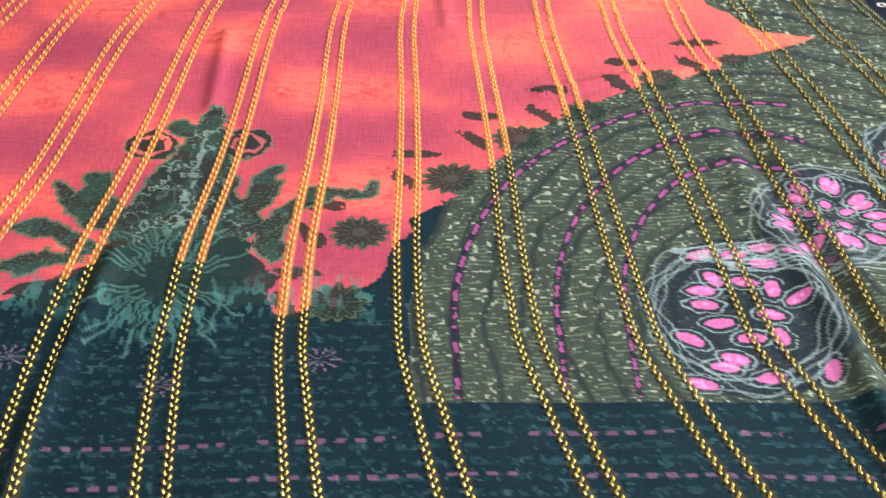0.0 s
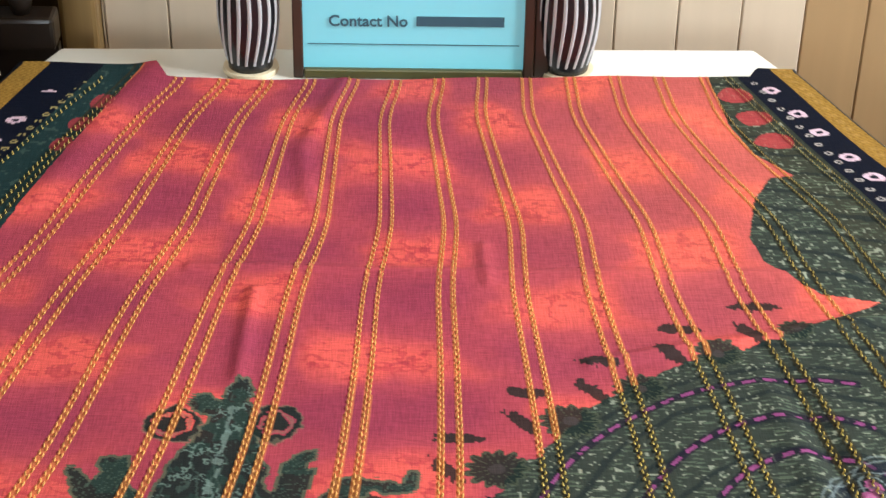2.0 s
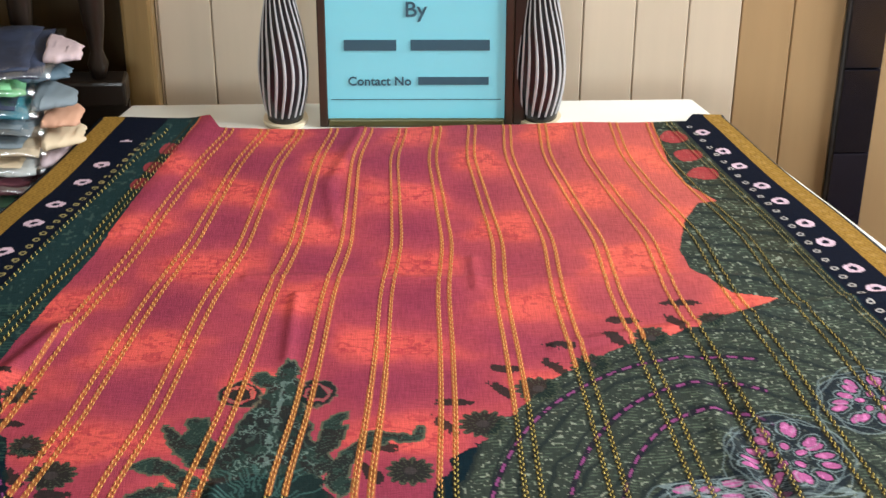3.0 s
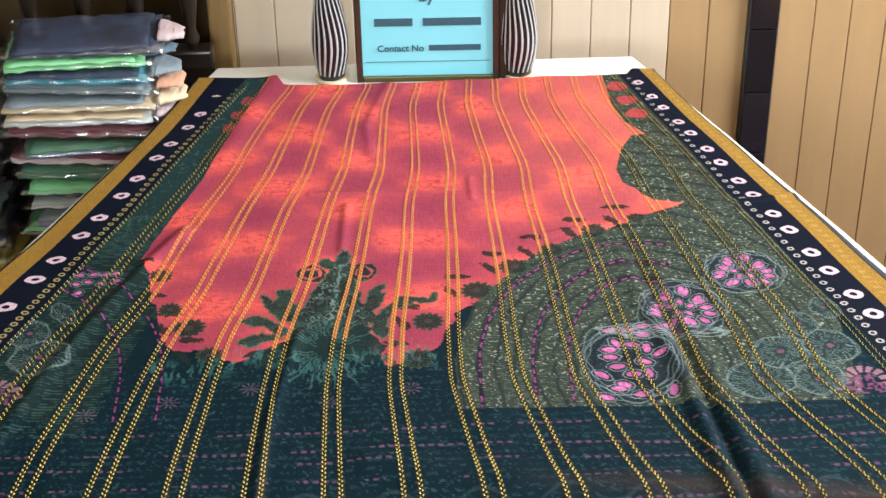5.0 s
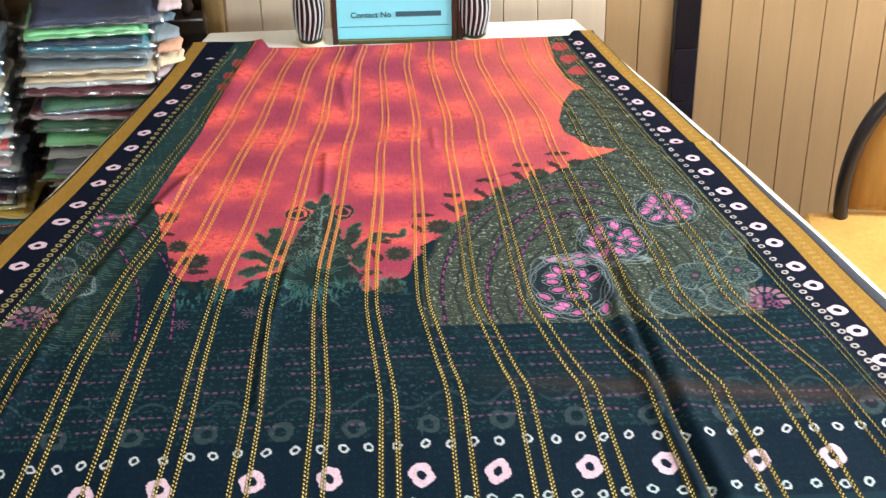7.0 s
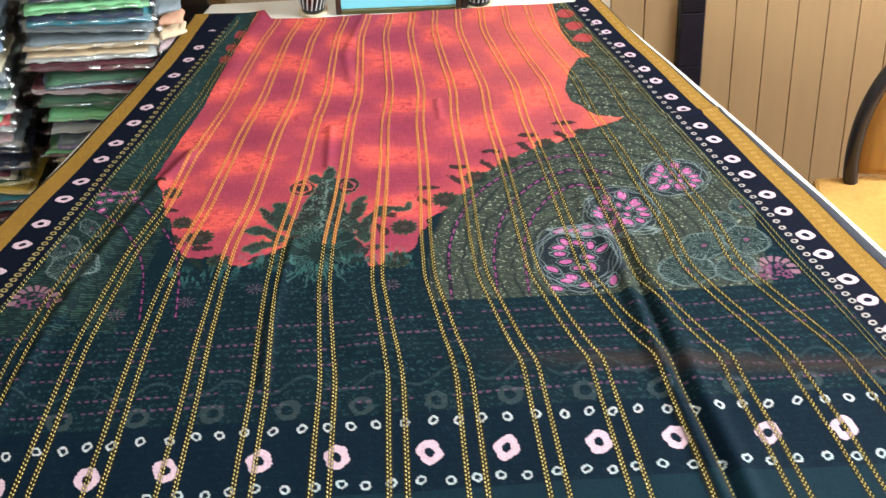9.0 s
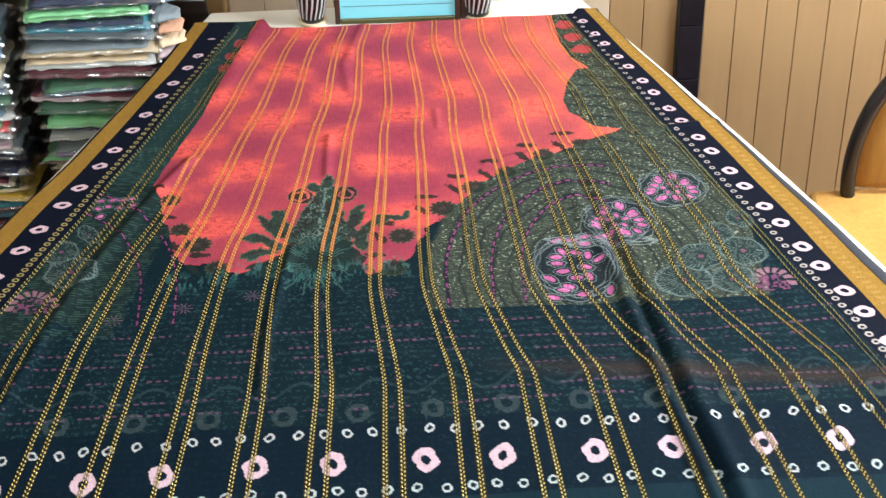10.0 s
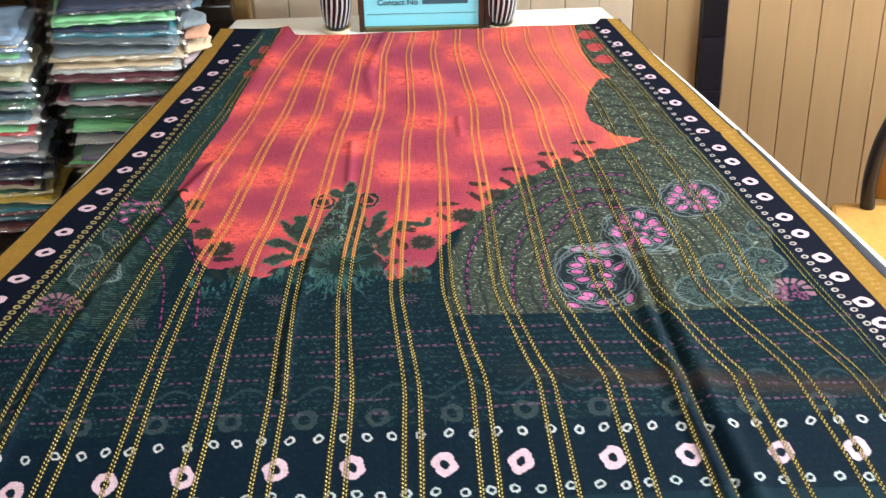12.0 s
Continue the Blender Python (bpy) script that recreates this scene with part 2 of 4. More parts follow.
def height(x, y, c):
    z = LIE + 0.0016 * np.sin(9 * x + 5 * y) + 0.0012 * np.sin(23 * y - 7 * x) + 0.0008 * np.sin(41 * x + 13 * y)
    grow = np.clip((-y - 0.56) / 0.5, 0.0, 1)
    z = z + grow * (ridge(x + 0.012, y, FOLD, 0.014, 0.012) - ridge(x - 0.010, y, FOLD, 0.010, 0.010) + ridge(x - 0.034, y, FOLD, 0.014, 0.006))
    z = z + ridge(x, y, [(-0.40, -0.56), (-0.446, -0.637), (-0.53, -0.82), (-0.61, -1.046), (-0.70, -1.4)], 0.013, 0.008)
    z = z + ridge(x, y, [(-0.205, -0.84), (-0.219, -0.918), (-0.243, -1.067), (-0.25, -1.2)], 0.009, 0.007)
    z = z + ridge(x, y, [(-0.14, -0.50), (-0.145, -0.62)], 0.008, 0.0042) + ridge(x, y, [(0.066, -0.42), (0.068, -0.48)], 0.007, 0.0028)
    z = z + ridge(x, y, [(-0.07, -0.09), (-0.11, -0.24), (-0.10, -0.33)], 0.010, 0.003)
    z = z + ridge(x, y, [(-0.2, -0.455), (0.1, -0.465), (0.4, -0.47)], 0.007, 0.0025) + ridge(x, y, [(0.15, -0.60), (0.45, -0.53), (0.6, -0.5)], 0.008, 0.004)
    z = z + ridge(x, y, [(-0.1, -1.13), (0.2, -1.19), (0.5, -1.2)], 0.03, 0.006)
    z = z + 0.004 * np.exp(-((c + 4.6) / 0.35) ** 2) * (y > -0.36)
    out = np.maximum(c - 11.05, 0) / 0.55
    z = z - 0.012 * out ** 2
    out = np.maximum(-7.95 - c, 0) / 0.65
    z = z - 0.030 * out ** 1.5
    return z


# ---- the table ----
table = thing("table", "long white laminate table under the printed fabric", "table", (0, 0, 0))
side_y = (-0.30, -0.60, -0.90, -1.20, -1.50)
right = [(0.392, 0.012)] + [(float(lines(np.float64(v))[1][-1]) + 0.010, v) for v in side_y]
left = [(-0.392, 0.012)] + [(float(lines(np.float64(v))[1][0]) + 0.012, v) for v in side_y]
edge = right + [(right[-1][0] + 0.03, -1.66), (left[-1][0] - 0.03, -1.66)] + left[::-1]
part("tabletop", prism(bmesh.new(), edge[::-1], TOP - 0.03, TOP, 0.004), M_TABLE, table)
for lx, ly in ((0.33, -0.06), (-0.33, -0.06), (0.80, -1.55), (-0.80, -1.55)):
    part("leg", block(bmesh.new(), lx - 0.025, lx + 0.025, ly - 0.025, ly + 0.025, 0.0, TOP - 0.03, 0.003), M_TABLE, table)
part("rail", block(bmesh.new(), -0.33, 0.33, -0.07, -0.05, TOP - 0.11, TOP - 0.031), M_TABLE, table)

# ---- the printed fabric ----
NX, NY = 1000, 1000
dense = np.interp(np.linspace(-0.083, -1.64, 400), [-1.64, -1.1, -1.0, -0.6, -0.5, -0.083], [0.8, 1.0, 1.7, 1.7, 0.9, 0.8])
ys = np.interp(np.linspace(0, 1, NY), np.cumsum(dense) / dense.sum(), np.linspace(-0.083, -1.64, 400))
cols = np.concatenate([np.linspace(-8.6, -7.9, 10)[:-1], np.linspace(-7.9, 11.0, NX - 20), np.linspace(11.0, 11.6, 12)[1:]])
NC = len(cols)
knots, place = lines(ys)
GX = np.empty((NY, NC))
for i in range(NY):
    GX[i] = np.interp(cols, knots, place[:, i])
soft = np.ones(7) / 7
for i in range(NY):
    GX[i, 4:-4] = np.convolve(np.pad(GX[i], 3, mode="edge"), soft, "valid")[4:-4]
GC = np.broadcast_to(cols, (NY, NC))
reach = np.clip((-4.3 - cols) / 0.3, 0, 1) * 0.030 + np.clip((cols - 9.6) / 0.5, 0, 1) * 0.022   # the back corners lie further out
GY = ys[:, None] + reach[None, :] * np.clip((ys[:, None] + 0.25) / 0.16, 0, 1)
GZ = height(GX, GY, GC)
rng = np.random.default_rng(5)


def lattice(x, y, size, seed):
    """Smooth random values on a lattice of that size, 0 to 1."""
    g = np.random.default_rng(seed).random((256, 256))
    a, b = x / size, y / size
    i, j = np.floor(a).astype(int), np.floor(b).astype(int)
    u, v = a - i, b - j
    u, v = u * u * (3 - 2 * u), v * v * (3 - 2 * v)
    at = lambda m, n: g[m % 256, n % 256]
    return (at(i, j) * (1 - u) + at(i + 1, j) * u) * (1 - v) + (at(i, j + 1) * (1 - u) + at(i + 1, j + 1) * u) * v


def cloud(x, y, size, seed):
    return 0.55 * lattice(x, y, size, seed) + 0.3 * lattice(x, y, size / 2.1, seed + 1) + 0.15 * lattice(x, y, size / 4.3, seed + 2)


def inside(x, y, ring):
    """Even-odd test against a polygon."""
    hit = np.zeros(np.shape(x), bool)
    for (ax, ay), (bx, by) in zip(ring, ring[1:] + ring[:1]):
        cross = (ay > y) != (by > y)
        hit ^= cross & (x < (bx - ax) * (y - ay) / (by - ay + 1e-12) + ax)
    return hit


def oval(x, y, cx, cy, rx, ry, turn=0.0):
    """Below 1 inside a turned oval."""
    c, s = math.cos(radians(turn)), math.sin(radians(turn))
    dx, dy = x - cx, y - cy
    return np.hypot((dx * c + dy * s) / rx, (dy * c - dx * s) / ry)


INK = np.zeros((NY, NC, 3))


def dye(mask, colour, amount=1.0, rows=slice(None)):
    a = np.clip(np.asarray(mask, float) * amount, 0, 1)[..., None]
    INK[rows] = INK[rows] * (1 - a) + np.array(colour) * a


def near_rows(cy, half):
    """The rows of the cloth within half of cy."""
    return slice(max(0, int(np.searchsorted(-ys, -cy - half))), int(np.searchsorted(-ys, -cy + half)) + 1)


NAVY, OLIVE, PINK, PALE, BLUSH = (0.0020, 0.0100, 0.0165), (0.0310, 0.0385, 0.0310), (0.37, 0.095, 0.24), (0.22, 0.28, 0.29), (0.58, 0.42, 0.50)
wob = 0.012 * (cloud(GX, GY, 0.03, 11) - 0.5)
WX, WY = GX + wob, GY + 0.012 * (cloud(GX, GY, 0.03, 21) - 0.5)

# ground: navy, with teal mottling and faint lines of running stitch
dye(np.ones_like(GX), NAVY)
dye(cloud(GX, GY, 0.05, 31), (0.0060, 0.0190, 0.0245), 0.4)
rows = np.abs((GY * 66) % 1 - 0.5) < 0.22
dye(rows & (lattice(GX, GY, 0.004, 41) > 0.6) & (GY < -0.92), (0.011, 0.033, 0.042), 0.7)
dye((lattice(GX, GY, 0.0035, 42) > 0.86) & (GY < -0.90), (0.030, 0.072, 0.084), 0.55)

# olive quilted fields on both sides
arcs = (0.31, -0.937)
field = (GX > -0.02) & (GY > -1.025) & (GX < 0.60) & (GC < 9.2)
field &= (oval(WX, np.maximum(WY, arcs[1]), *arcs, 0.285, 0.355) < 1) | (GX > 0.31) | (GY > -0.72)
dye(field, OLIVE, 0.9)
dye((GX < -0.33) & (GY > -1.03 + 0.02 * np.sin(GX * 40)) & (GC > -6.0) & (GC < -3.6), (0.010, 0.020, 0.020), 0.7)
dye((GC < -4.35) & (GC > -6.1) & (GY > -0.62), (0.012, 0.032, 0.034), 0.85)
dye((GC > 8.0) & (GC < 9.3) & (GY > -0.45), (0.034, 0.036, 0.024), 0.7)
speck = lattice(GX, GY, 0.0045, 51)
band = oval(WX, WY, *arcs, 0.31, 0.40)
rings = np.abs(band * 11 % 1 - 0.5)
stitched = field & (lattice(GX, GY, 0.10, 57) > 0.05)
dye(stitched & (np.abs((GY * 205 + 0.7 * np.sin(GX * 60)) % 1 - 0.5) < 0.24) & (lattice(GX, GY * 1.6, 0.0050, 58) > 0.55) & (rings < 0.37), (0.130, 0.175, 0.120), 0.36)
dye(stitched & (lattice(GX, GY, 0.0032, 59) > 0.84), (0.32, 0.35, 0.27), 0.6)
dye(field & (rings > 0.43), (0.010, 0.016, 0.018), 0.7)
lf = (GC < -3.5) & (GC > -6.0) & (GY < -0.5) & (GY > -1.06)
lrings = np.abs(oval(WX, WY, -0.62, -0.95, 0.30, 0.40) * 11 % 1 - 0.5)
dye(lf & (np.abs((GY * 170) % 1 - 0.5) < 0.24) & (lattice(GX, GY * 2.2, 0.0085, 60) > 0.5), (0.040, 0.085, 0.065), 0.55)
dye(lf & (lrings > 0.43), (0.008, 0.016, 0.018), 0.7)
dye((GC < -4.35) & (GC > -6.1) & (GY > -0.62) & (speck > 0.8), (0.05, 0.085, 0.075), 0.6)


def dashes(cx, cy, rx, ry, low, ends, pitch=0.0205, wide=0.0018):
    """Pink running stitch along an arch that ends in straight legs."""
    a = oval(GX, np.maximum(GY, cy), cx, cy, rx, ry)
    along = np.where(GY < cy, cy - GY, np.arctan2(np.maximum(GY - cy, 0) / ry, np.abs(GX - cx) / rx) * -(rx + ry) / 2)
    m = (np.abs(a - 1) * (rx + ry) / 2 < wide) & (((along / pitch) % 1) < 0.62) & (GY > low) & ends
    dye((np.abs(a - 1) * (rx + ry) / 2 < wide * 2.1) & (GY > low) & ends, (0.010, 0.007, 0.018), 0.8)
    dye(m & (lattice(GX, GY, 0.006, 44) > 0.22), (0.26, 0.060, 0.19), 0.75)


leftside = GX < 0.37
dashes(*arcs, 0.25, 0.31, -1.022, leftside)
dashes(*arcs, 0.172, 0.262, -1.022, leftside)
dashes(*arcs, 0.120, 0.215, -1.02, leftside)
dashes(-0.66, -0.95, 0.20, 0.27, -1.03, GX > -0.70, wide=0.0014)
dashes(-0.66, -0.95, 0.26, 0.33, -1.03, (GX > -0.70) & (GX < -0.39), wide=0.0014)

# the red field, with batik clouds
RED = [(-0.289, -0.05), (-0.321, -0.166), (-0.350, -0.272), (-0.387, -0.404), (-0.437, -0.546), (-0.462, -0.627), (-0.432, -0.743), (-0.405, -0.86), (-0.338, -0.872),
       (-0.300, -0.905), (-0.262, -0.885), (-0.225, -0.850), (-0.110, -0.850), (-0.073, -0.922), (-0.050, -0.915), (-0.038, -0.897), (0.002, -0.884), (0.030, -0.804), (0.082, -0.740), (0.149, -0.655), (0.215, -0.605), (0.325, -0.565),
       (0.415, -0.514), (0.364, -0.501), (0.321, -0.449), (0.315, -0.409), (0.332, -0.338), (0.355, -0.297), (0.380, -0.294), (0.347, -0.249), (0.330, -0.186), (0.322, -0.05)]
ragged = 0.020 * (cloud(GX, GY, 0.016, 61) - 0.5)
low = np.clip((-GY - 0.52) / 0.1, 0.15, 1) * np.clip((GX + 0.48) / 0.05, 0, 1)
red = inside(GX + ragged * low, GY + 0.020 * (cloud(GX, GY, 0.016, 71) - 0.5) * low, RED)
dye(red, (0.335, 0.050, 0.072))
wave = 0.6 * (cloud(GX, GY, 0.07, 83) - 0.5)
heart = np.cos(GC * math.pi / 2 + 0.9 + wave * 4) * np.cos((GY + 0.03 * wave) * 2 * math.pi / 0.165 + 0.6) + 1.1 * (cloud(GX, GY, 0.06, 81) - 0.5)
dye(red * np.clip(heart * 1.5 - 0.05, 0, 1), (0.640, 0.098, 0.080), 0.9)
dye(red * np.clip(-heart * 1.2, 0, 1), (0.235, 0.034, 0.068), 0.75)
dye(red * np.clip(heart * 2 - 0.2, 0, 1) * (np.abs(cloud(GX, GY * 1.6, 0.022, 91) - 0.5) < 0.045), (0.34, 0.030, 0.048), 0.55)
dye(red * np.clip(heart * 2 - 0.5, 0, 1) * (cloud(GX, GY * 1.4, 0.012, 95) > 0.66), (0.24, 0.022, 0.045), 0.5)
dye(red * np.clip((GX - 0.02) * 2.6, 0, 1) * np.clip((GY + 0.75) * 2, 0, 1), (0.78, 0.200, 0.095), 0.40)
for ry in (-0.125, -0.175, -0.222):
    dye(oval(WX, WY, 0.345 + 0.25 * (-0.12 - ry), ry, 0.020, 0.016) < 1, (0.36, 0.045, 0.050), 0.8)
for ry in (-0.14, -0.19, -0.235):
    dye(oval(WX, WY, -0.325 + 0.30 * (ry + 0.14), ry, 0.012, 0.015) < 1, (0.30, 0.04, 0.05), 0.8)


def rosette(cx, cy, r, petals, colour, centre, squash=1.0):
    rows = near_rows(cy, r * 1.5)
    X, Y = GX[rows], GY[rows]
    a, d = np.arctan2((Y - cy) / squash, X - cx), np.hypot(X - cx, (Y - cy) / squash)
    rim = r * (0.74 + 0.24 * np.abs(np.cos(a * petals / 2)) + 0.12 * (lattice(X, Y, 0.006, 97) - 0.5))
    dye(d < rim, colour, 0.96, rows)
    dye((np.abs(d - rim * 0.93) < r * 0.05) | ((np.abs(np.sin(a * petals / 2)) < 0.16) & (d < rim) & (d > r * 0.3)), (0.090, 0.105, 0.065), 0.5, rows)
    dye(d < r * 0.25, centre, 0.8, rows)


LEAF = (0.010, 0.018, 0.016)
for cx, cy, r in ((-0.012, -0.818, 0.026), (0.064, -0.741, 0.027), (0.126, -0.681, 0.027), (0.187, -0.636, 0.024), (0.259, -0.589, 0.022), (0.331, -0.556, 0.018),
                  (-0.372, -0.812, 0.028), (-0.405, -0.761, 0.020), (-0.428, -0.675, 0.020), (-0.030, -0.905, 0.028), (-0.335, -0.880, 0.022)):
    rosette(cx, cy, r, 13, LEAF, (0.05, 0.04, 0.04), 0.9)
    for s in (-1, 1):
        turn = 25 * s + 150
        lx, ly = cx - 0.035 + 0.004 * s, cy + 0.018 + 0.02 * s
        rows = near_rows(ly, 0.03)
        leafy = oval(GX[rows], GY[rows], lx, ly, 0.020, 0.0075, turn)
        dye(leafy < 0.45 + 0.75 * lattice(GX[rows], GY[rows], 0.0045, 98) + 0.2 * np.abs(np.sin(GX[rows] * 700)), LEAF, 0.92, rows)


# the dark flower-of-leaves motif on the red ground; units of a hundredth of its height
def leaf_form(x, y, cx, cy, rx, ry, turn):
    """Below 1 inside a leaf with pointed ends along its longer axis."""
    c, s = math.cos(radians(turn)), math.sin(radians(turn))
    a, b = ((x - cx) * c + (y - cy) * s) / rx, ((y - cy) * c - (x - cx) * s) / ry
    return np.where(rx > ry, np.abs(b) + (a * 0.86) ** 2, np.abs(a) + (b * 0.86) ** 2)


BODY_V = (0, 3, 12, 19, 26, 40, 52, 73, 94, 124, 150)
BODY_W = (0, 7, 12, 10, 15, 21, 30, 38, 45, 56, 64)
ACANTHUS = [[(25, 124), (29, 98), (36, 77), (45, 62), (64, 59), (54, 69), (51, 78), (61, 76), (55, 88), (42, 103), (55, 111)],
            [(42, 124), (55, 103), (80, 83), (93, 79), (114, 88), (97, 91), (74, 98), (67, 111), (61, 124), (72, 128), (55, 138)],
            [(-66, 124), (-75, 111), (-94, 107), (-111, 90), (-124, 68), (-108, 78), (-100, 83), (-98, 71), (-100, 64), (-79, 65), (-77, 79), (-66, 94), (-53, 103)],
            [(-72, 128), (-94, 132), (-111, 115), (-132, 115), (-148, 107), (-132, 102), (-113, 105), (-94, 115)],
            [(-81, 136), (-115, 136), (-132, 145), (-149, 139), (-136, 132), (-115, 128)]]


def acanthus_motif(ox, oy, sx, sy):
    """A tapered body between lobed leaves, with a spiral eye on either side of its neck."""
    rows = near_rows(oy - 85 * sy, 110 * sy)
    X, Y = GX[rows], GY[rows]
    u = (X - ox) / sx + 5 * (lattice(X, Y, 0.0085, 101) - 0.5) + 3 * (lattice(X, Y, 0.004, 103) - 0.5)
    v = (oy - Y) / sy + 4 * (lattice(X, Y, 0.0100, 102) - 0.5) + 3 * (lattice(X, Y, 0.004, 104) - 0.5)
    mid = np.clip(-0.17 * v, -17, 0)
    m = np.abs(u - mid) / np.maximum(np.interp(v, BODY_V, BODY_W, left=0.01, right=0.01), 0.01)
    whole = (m < 1) & (v > 0) & (v < 150)
    leaves = np.zeros(X.shape, bool)
    for ring in ACANTHUS:
        leaves |= inside(u, v, ring)
    leaves |= (leaf_form(u, v, -27, 22, 13, 5.5, 8) < 1) | (leaf_form(u, v, 112, 86, 22, 2.6, 4) < 1) | (leaf_form(u, v, 132, 82, 6, 4, -30) < 1)
    for step, axis in ((3, 0), (-3, 0), (1, 1), (-1, 1)):
        leaves |= np.roll(leaves, step, axis)
    solid = whole | leaves
    rim = solid & ~(np.roll(solid, 3, 0) & np.roll(solid, -3, 0) & np.roll(solid, 2, 1) & np.roll(solid, -2, 1))
    dye(solid, (0.0085, 0.0190, 0.0180), 0.97, rows)
    dye(solid & (cloud(X, Y, 0.014, 121) > 0.5), (0.020, 0.040, 0.034), 0.8, rows)
    dye(solid & (np.abs(np.sin((u + 1.7 * v) * 0.42 + 4 * lattice(X, Y, 0.02, 123))) < 0.20) & leaves, (0.070, 0.105, 0.078), 0.65, rows)
    dye(whole & (np.abs(np.sin(m * 9 + 0.05 * v + 3 * lattice(X, Y, 0.015, 124))) < 0.16), (0.060, 0.095, 0.080), 0.5, rows)
    dye(whole & (np.abs(cloud(X, Y, 0.013, 125) - 0.5) < 0.022) & (lattice(X, Y, 0.01, 127) > 0.4), (0.17, 0.25, 0.22), 0.6, rows)
    dye(rim, (0.13, 0.13, 0.085), 0.6, rows)
    for ex, ey, rx in ((-50, 39, 22), (29, 38, 20)):
        e = oval(u, v, ex, ey, rx, 13.5)
        dye(((e < 1) & (e > 0.72)) | (e < 0.50), (0.0085, 0.019, 0.018), 0.97, rows)
        dye((np.abs(e - 1) < 0.06) | (np.abs(e - 0.60) < 0.06), (0.16, 0.14, 0.095), 0.45, rows)
    stem = np.abs(u - mid) < 2.6 + 1.2 * np.sin(v * 0.3)
    dye(stem & (v > 24) & (v < 112) & (lattice(X, Y, 0.006, 126) > 0.35), (0.16, 0.22, 0.20), 0.6, rows)


acanthus_motif(-0.140, -0.619, 0.001035, 0.00169)
u, v = (GX + 0.140) / 0.001035 + 7 * (lattice(GX, GY, 0.010, 101) - 0.5), (-0.619 - GY) / 0.00169 + 6 * (lattice(GX, GY, 0.012, 102) - 0.5)
dye(inside(u, v, [(-140, 158), (-110, 148), (-40, 120), (30, 120), (62, 152), (50, 172), (-30, 165), (-110, 172)]), (0.009, 0.020, 0.020), 0.95)
tail = oval(u, v, 12, 172, 9, 20)
dye((np.abs(tail - 1) < 0.14) & (u > 12), (0.034, 0.075, 0.070), 0.7)
for n in range(26):
    a = radians(-80 + 160 * n / 25)
    w = np.abs((u + 24) * math.cos(a) - (v - 150) * math.sin(a))
    reach2 = np.hypot(u + 24, v - 150)
    dye((w < 0.9 + 0.5 * math.sin(n * 3)) & (reach2 > 20 + 6 * math.sin(n * 2.3)) & (reach2 < 50 + 22 * math.sin(n * 1.7)) & (v > 112), (0.070, 0.160, 0.145), 0.42)
# pale teal fringe where the motif meets the navy
fringe = np.clip(1 - np.abs(GY + 0.905 + 0.02 * np.sin(GX * 30)) / 0.035, 0, 1) * (GX < 0.0) * (GX > -0.42)
dye(fringe * (cloud(GX * 2.2, GY * 0.8, 0.010, 131) > 0.56), (0.045, 0.140, 0.135), 0.6)


# pink flowers outlined in white thread
def thread_ring(cx, cy, rx, ry, seed, colour=PALE, amount=0.42, wide=0.0009):
    """A loose line of thread round an oval, wandering in and out."""
    rows = near_rows(cy, 1.4 * max(rx, ry) + 0.01)
    X, Y = GX[rows], GY[rows]
    a = np.arctan2((Y - cy) / ry, (X - cx) / rx)
    out = 1 + 0.07 * np.sin(a * 3 + seed) + 0.05 * np.sin(a * 7 + seed * 2.3)
    dye(np.abs(np.hypot((X - cx) / rx, (Y - cy) / ry) - out) * min(rx, ry) < wide, colour, amount, rows)


def petal(cx, cy, rx, ry, turn, seed=0):
    """A satin-stitched petal with two loops of white thread."""
    rows = near_rows(cy, 2.2 * max(rx, ry))
    X, Y = GX[rows], GY[rows]
    n = 0.22 * (lattice(X, Y, 0.006, 141 + seed % 5) - 0.5)
    e = oval(X, Y, cx, cy, rx, ry, turn) + n
    dye(e < 1, PINK, 0.92, rows)
    dye((e < 0.7) & (lattice(X, Y, 0.004, 147) > 0.6), (0.62, 0.20, 0.42), 0.6, rows)
    f = oval(X, Y, cx, cy, rx * 1.45, ry * 1.75, turn) + 1.3 * n
    dye(np.abs(f - 1) < 0.06, PALE, 0.6, rows)


def blossom(cx, cy, rx, ry, petals, size):
    rows = near_rows(cy, ry * 1.5)
    dye(oval(GX[rows] + wob[rows] * 2, GY[rows], cx, cy, rx * 1.12, ry * 1.10) < 1, (0.007, 0.011, 0.020), 0.7, rows)
    for n in range(petals):
        a = 2 * math.pi * (n + 0.3 * math.sin(n * 2.7)) / petals
        d = 0.66 + 0.10 * math.sin(n * 5.1)
        petal(cx + d * rx * math.cos(a), cy + d * ry * math.sin(a), size, size * 0.52, math.degrees(math.atan2(ry * math.sin(a), rx * math.cos(a))), n)
    for n in range(petals // 3):
        a = 2 * math.pi * n / (petals // 3) + 0.4
        petal(cx + 0.27 * rx * math.cos(a), cy + 0.27 * ry * math.sin(a), size * 0.6, size * 0.45, math.degrees(a), n)
    for n in range(3):
        thread_ring(cx, cy, rx * (1.0 + 0.07 * n), ry * (1.0 + 0.06 * n), n * 2 + cx * 50)


